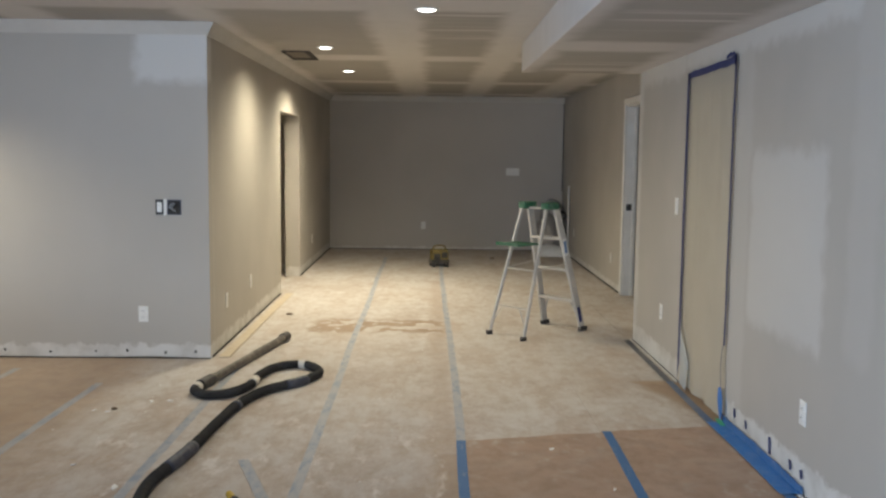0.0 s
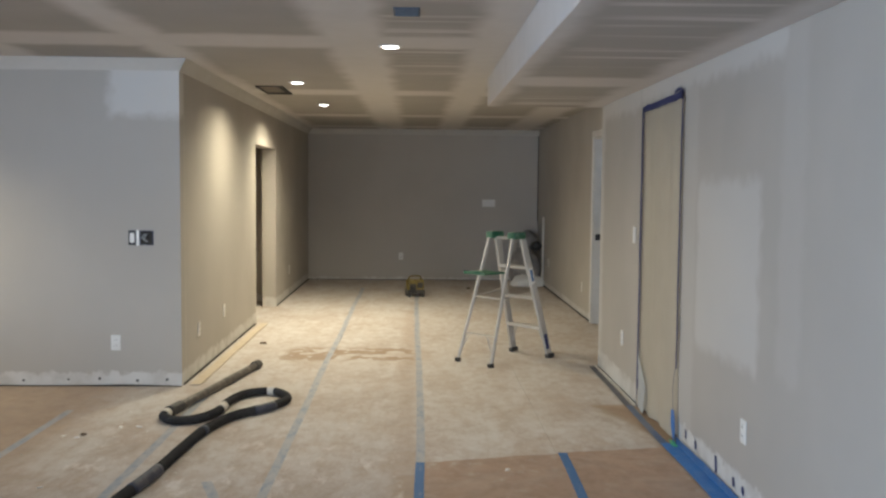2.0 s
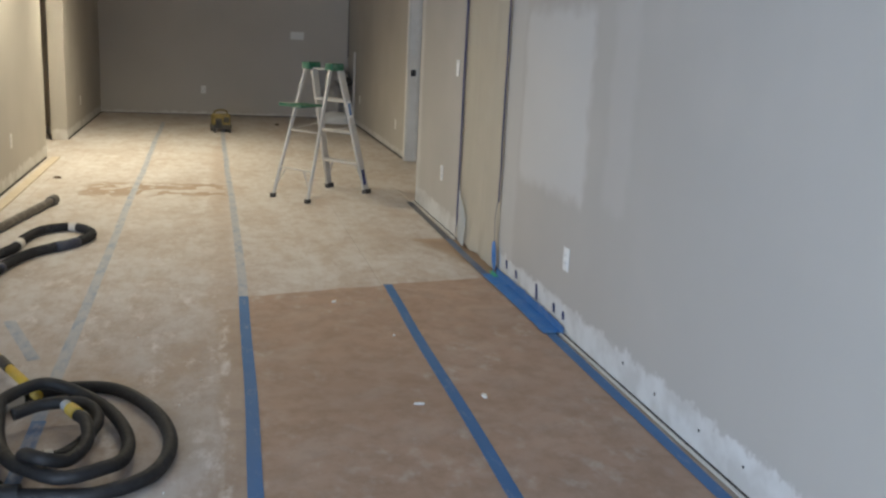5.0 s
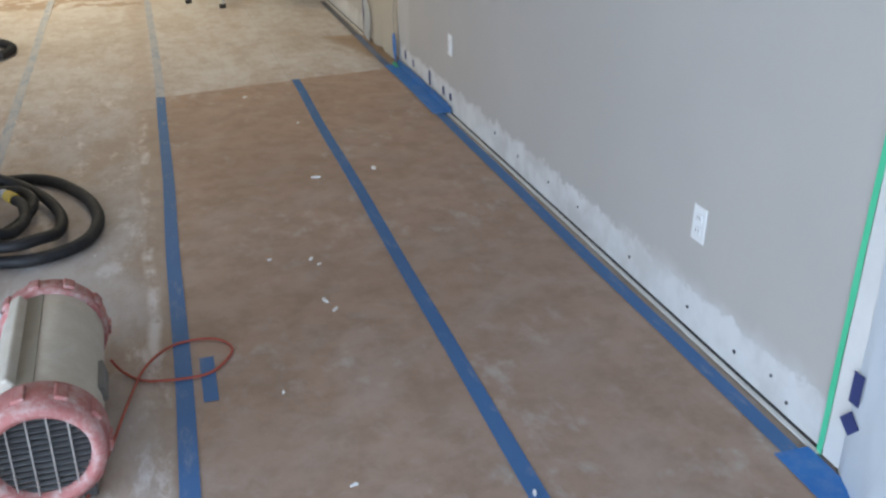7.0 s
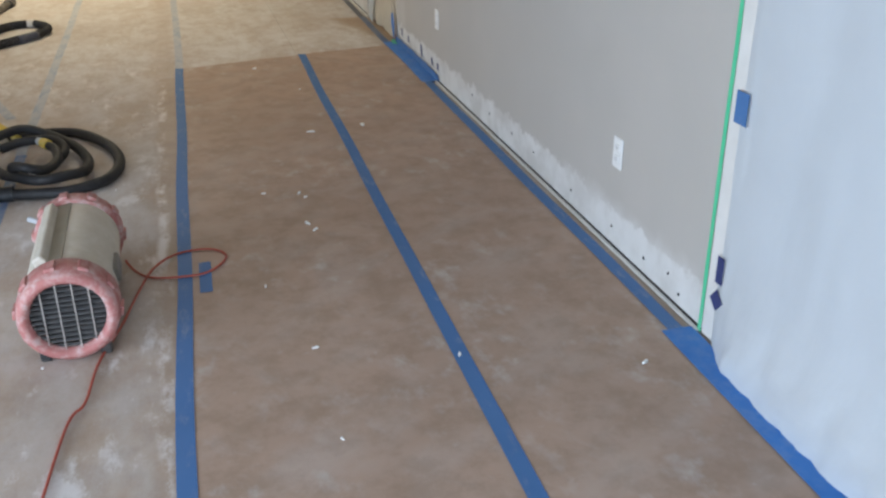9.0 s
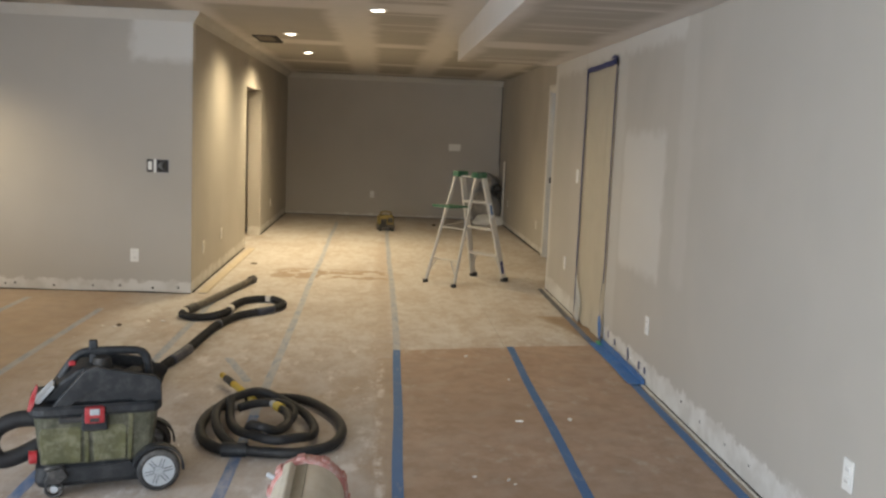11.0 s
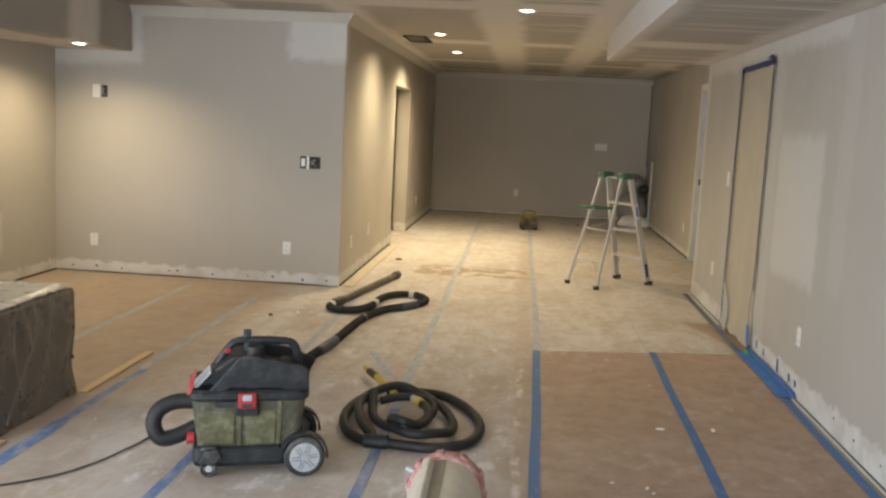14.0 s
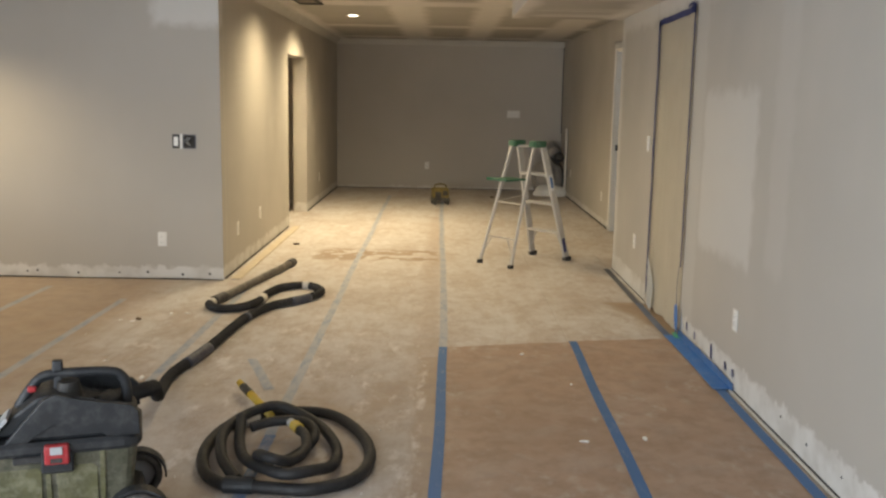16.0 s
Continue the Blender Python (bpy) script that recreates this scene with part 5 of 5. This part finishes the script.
# ---- wrapped cabinet ----
def draped(x0, x1, y0, y1, h, amp=0.012, seed=0.0, flare=0.03, nx=26):
    """A sheet hung over a box: a top and four creased sides that flare at the floor."""
    bm = bmesh.new()
    cx, cy = (x0 + x1) / 2, (y0 + y1) / 2

    def wob(p):
        fold = 1.0 if p.z < h - 0.01 else 0.35
        k = amp * fold * (abs(noise.noise((p.x * 5 + p.z * 2.5 + seed, p.y * 5 - p.z * 1.5, p.z * 1.2))) * 1.6 + 0.5 * abs(noise.noise((p.x * 15 + seed, p.y * 15, p.z * 4))))
        out = Vector((p.x - cx, p.y - cy, 0))
        n = Vector(((1 if out.x > 0 else -1) if abs(p.x - x0) < 1e-4 or abs(p.x - x1) < 1e-4 else 0, (1 if out.y > 0 else -1) if abs(p.y - y0) < 1e-4 or abs(p.y - y1) < 1e-4 else 0, 0))
        low = max(0.0, 0.16 - p.z) / 0.16
        q = p + n * (k + flare * low * low * (0.6 + 0.5 * noise.noise((p.x * 6, p.y * 6, seed))))
        if p.z > h - 0.01:
            q.z += amp * (noise.noise((p.x * 4, p.y * 4, seed)) + 0.7 * abs(noise.noise((p.x * 9 + p.y * 5, p.y * 8 - p.x * 4, seed))))
        return q
    nz = 16

    def face(a, b, c, n1, n2):
        g = [[bm.verts.new(wob(Vector(a) + (Vector(b) - Vector(a)) * i / n1 + (Vector(c) - Vector(a)) * j / n2)) for j in range(n2 + 1)] for i in range(n1 + 1)]
        for i in range(n1):
            for j in range(n2):
                bm.faces.new((g[i][j], g[i + 1][j], g[i + 1][j + 1], g[i][j + 1]))
    face((x0, y0, 0.003), (x1, y0, 0.003), (x0, y0, h), nx, nz)
    face((x0, y1, 0.003), (x1, y1, 0.003), (x0, y1, h), nx, nz)
    face((x0, y0, 0.003), (x0, y1, 0.003), (x0, y0, h), nx, nz)
    face((x1, y0, 0.003), (x1, y1, 0.003), (x1, y0, h), nx, nz)
    face((x0, y0, h), (x1, y0, h), (x0, y1, h), nx, nx)
    bmesh.ops.remove_doubles(bm, verts=bm.verts, dist=0.002)
    return bm


cab = thing("wrapped_cabinet", "low cabinet wrapped in creased grey plastic sheet on floor", "cabinet")
part("plastic_cover", draped(-3.50, -2.290, 3.33, 4.05, 0.570, 0.011, 1.0, 0.025), M_FILM_SHADED, cab, "creased translucent grey plastic sheet, sides coloured dark as in shade", smooth=True)
def pleats(u, v):
    x, z = -3.50 + 1.215 * u, 0.004 + 0.575 * v
    k = abs(noise.noise((x * 9 + z * 1.5, z * 1.2, 3))) + 0.5 * abs(noise.noise((x * 26, z * 2.5, 6)))
    return (x + 0.01 * noise.noise((z * 5, x * 3, 1)), 3.305 - 0.040 * k - 0.04 * max(0.0, 0.15 - v), z)


# Window highlights on the pleats are pale streaks in this sheet's colour.
part("front_cover", sheet(70, 24, pleats), M_FILM_FRONT, cab, "milky pleated plastic sheet with highlight streaks in its colour", smooth=True)
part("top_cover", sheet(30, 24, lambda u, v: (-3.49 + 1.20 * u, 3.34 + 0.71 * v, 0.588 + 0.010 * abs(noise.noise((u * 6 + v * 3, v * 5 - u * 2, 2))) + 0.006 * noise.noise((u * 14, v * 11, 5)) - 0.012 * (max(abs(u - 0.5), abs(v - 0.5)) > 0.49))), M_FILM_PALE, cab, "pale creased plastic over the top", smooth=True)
part("fold", ribbon([(-2.251, 3.36, 0.05), (-2.255, 3.55, 0.29), (-2.255, 3.60, 0.37), (-2.257, 3.52, 0.56)], 0.022, (1, 0, 0), 0.004, 11), M_FOLD, cab, "pale crease in the plastic", smooth=True)
for pts in ([(-2.257, 3.62, 0.565), (-2.255, 3.64, 0.46), (-2.254, 3.62, 0.37)], [(-2.255, 3.80, 0.56), (-2.253, 3.76, 0.40), (-2.250, 3.70, 0.22), (-2.246, 3.62, 0.06)], [(-2.252, 3.98, 0.42), (-2.250, 3.93, 0.22), (-2.244, 3.98, 0.05)], [(-2.255, 3.45, 0.55), (-2.253, 3.44, 0.35), (-2.249, 3.50, 0.14)]):
    part("fold", ribbon(pts, 0.012, (1, 0, 0), 0.004, pts[0][1], 0.004), M_FOLD, cab, "pale crease in the plastic", smooth=True)
for z in (0.20, 0.36):
    part("hinge_bump", loft([(z - 0.010, -2.295, -2.275, 4.035, 4.055, 0.006), (z + 0.010, -2.295, -2.275, 4.035, 4.055, 0.006)]), M_BLACK, cab)
tall = thing("wrapped_tall_cabinet", "tall cabinet wrapped in grey plastic with arched cream top", "cabinet")
part("plastic_cover", draped(XW + 0.02, -3.95, 4.7, 5.955, 1.56, 0.010, 5.0), M_FILM_SHADED, tall, "grey plastic sheet", smooth=True)


def arch():
    bm = bmesh.new()
    pts = [(5.93 - 0.6 + 0.6 * math.cos(a), 1.565 + 0.26 * math.sin(a)) for a in (math.pi * k / 20 for k in range(21))]
    a = [bm.verts.new((XW + 0.05, y, z)) for y, z in pts]
    b = [bm.verts.new((-3.98, y, z)) for y, z in pts]
    for k in range(20):
        bm.faces.new((a[k], a[k + 1], b[k + 1], b[k]))
    bm.faces.new(a)
    bm.faces.new(b[::-1])
    return bm


part("arched_top", arch(), M_CREAM, tall, "arched cream top")


# ---- far end ----
M_GRIMY = plain("grimy_yellow_plastic", (0.22, 0.16, 0.03), (0.10, 0.08, 0.025), 0.65, dust=(0.26, 0.21, 0.14), amount=0.5, scale=14)


def job_box(m):
    ob = thing("jobsite_speaker", "small yellow and black jobsite speaker on floor", "speaker", m)
    part("body", loft([(0.05, -0.105, 0.105, -0.085, 0.085, 0.02), (0.07, -0.115, 0.115, -0.092, 0.092, 0.025), (0.21, -0.115, 0.115, -0.092, 0.092, 0.025), (0.235, -0.10, 0.10, -0.08, 0.08, 0.02)]), M_GRIMY, ob, "dusty yellow housing")
    part("grille", boxes((-0.090, -0.005, -0.098, -0.09, 0.10, 0.185), bevel=0.004), M_BLACK, ob)
    part("panel", boxes((0.015, 0.09, -0.098, -0.09, 0.13, 0.20), bevel=0.004), M_BLACK, ob)
    for x in (-0.115, 0.075):
        for y in (-0.10, 0.06):
            part("bumper", boxes((x, x + 0.04, y, y + 0.04, 0.0, 0.085), bevel=0.008), M_BLACK, ob)
    part("band", boxes((-0.120, 0.120, -0.099, 0.099, 0.045, 0.10), bevel=0.004), M_BLACK, ob)
    part("handle", tube(bmesh.new(), spline([(-0.085, 0, 0.225), (-0.075, 0, 0.27), (0, 0, 0.288), (0.075, 0, 0.27), (0.085, 0, 0.225)], 6), 0.012, 10), M_GRIMY, ob, "worn yellow handle", smooth=True)
    return ob


job_box(pose(0.135, 13.44, 0, 0, 0, 12))


def lump(cx, cy, cz, rx, ry, rz, seed):
    bm = bmesh.new()
    bmesh.ops.create_icosphere(bm, subdivisions=4, radius=1.0)
    for v in bm.verts:
        p = v.co.copy()
        k = 1 + 0.22 * noise.noise(p * 1.6 + Vector((seed, 0, 0))) + 0.13 * abs(noise.noise(p * 4.5 + Vector((seed, 2, 0)))) + 0.05 * abs(noise.noise(p * 11 + Vector((0, seed, 0))))
        v.co = Vector((cx + p.x * rx * k, cy + p.y * ry * k, max(0.0, cz + p.z * rz * k)))
    return bm


M_BAG = plain("grey_translucent_bag", (0.33, 0.31, 0.29), (0.24, 0.225, 0.21), 0.35, scale=7, fine=20, depth=0.004, spec=0.6)
bag = tagged(link("rubbish_bag", lump(1.84, 15.17, 0.27, 0.24, 0.24, 0.30, 1.0), M_BAG, True), "full grey plastic rubbish bag in the corner", "bag", "rubbish bags")
tagged(link("rubbish_bag", lump(1.91, 15.44, 0.60, 0.17, 0.16, 0.20, 4.0), M_BAG, True), "small grey plastic bag on top of the heap", "bag", "rubbish bags")
tagged(link("rubbish_bag", lump(2.02, 15.16, 0.60, 0.075, 0.10, 0.07, 7.0), M_BLACK, True), "small black bag on the heap", "bag", "rubbish bags")
tagged(link("drop_sheet", lump(1.87, 14.92, 0.05, 0.25, 0.16, 0.12, 9.0), M_PLATE, True), "crumpled white sheet on floor", "sheet")
tagged(link("leaning_board", boxes((2.07, 2.095, 14.82, 14.88, 0.0, 1.06), bevel=0.003), M_TRIM), "narrow white board standing against the wall", "board")
tagged(link("floor_scrap", lump(0.92, 14.4, 0.012, 0.03, 0.022, 0.014, 3.0), M_SCRAP, True), "dark scrap on floor", "scrap", "floor scraps")
tagged(link("floor_scrap", lump(-1.30, 9.55, 0.008, 0.032, 0.016, 0.010, 5.0), M_SCRAP, True), "dark scrap on floor", "scrap", "floor scraps")
tagged(link("floor_scrap", lump(-1.83, 6.27, 0.008, 0.018, 0.012, 0.008, 6.0), M_SCRAP, True), "dark scrap on floor", "scrap", "floor scraps")


# ---- plaster chips and tape ends on the floor ----
def chip(x, y, s, turn):
    bm = bmesh.new()
    n = 7
    a = [bm.verts.new((s * (0.7 + 0.5 * random.random()) * math.cos(2 * math.pi * k / n), s * 0.45 * (0.6 + 0.6 * random.random()) * math.sin(2 * math.pi * k / n), 0.0)) for k in range(n)]
    b = [bm.verts.new((v.co.x * 0.85, v.co.y * 0.85, 0.003 + 0.003 * random.random())) for v in a]
    for k in range(n):
        bm.faces.new((a[k], a[(k + 1) % n], b[(k + 1) % n], b[k]))
    bm.faces.new(a[::-1])
    bm.faces.new(b)
    ob = link("plaster_chip", bm, M_PLATE)
    ob.matrix_world = pose(x, y, 0.0045 if x > 0.12 else 0.001, 0, 0, turn)
    tagged(ob, "small white plaster chip on the floor paper", "chip", "plaster chips")


CHIPS = [(0.803, 4.174, 0.020), (1.083, 4.22, 0.022), (0.624, 3.003, 0.017), (0.644, 2.932, 0.014), (0.635, 3.338, 0.013), (0.655, 3.285, 0.010), (0.487, 3.371, 0.010), (0.65, 5.582, 0.020), (0.408, 2.496, 0.008), (0.513, 2.045, 0.010), (0.922, 1.889, 0.010), (0.512, 1.574, 0.008), (1.438, 1.702, 0.012), (-1.67, 6.46, 0.028), (-1.56, 6.47, 0.022), (-1.94, 6.25, 0.015), (-1.85, 6.22, 0.016), (-1.40, 5.0, 0.03), (-1.70, 5.3, 0.014), (0.86, 5.0, 0.012)]
for x, y, s in CHIPS:
    chip(x, y, s * 1.2, random.uniform(0, 180))
for k in range(40):
    chip(random.uniform(-2.1, 0.1), random.uniform(1.3, 8.0), random.uniform(0.003, 0.008), random.uniform(0, 180))
part("tape_scrap", sheet(8, 1, lambda u, v: (0.190 + 0.042 * v + 0.004 * u, 2.51 + 0.24 * u, 0.005)), M_TAPE, floor, "worn blue tape scrap")
part("tape_scrap", sheet(10, 1, lambda u, v: (-0.925 + 0.20 * u + 0.05 * v, 5.38 - 0.55 * u + 0.015 * v, 0.002)), M_TAPE_DUSTY, floor, "dusty blue tape scrap")
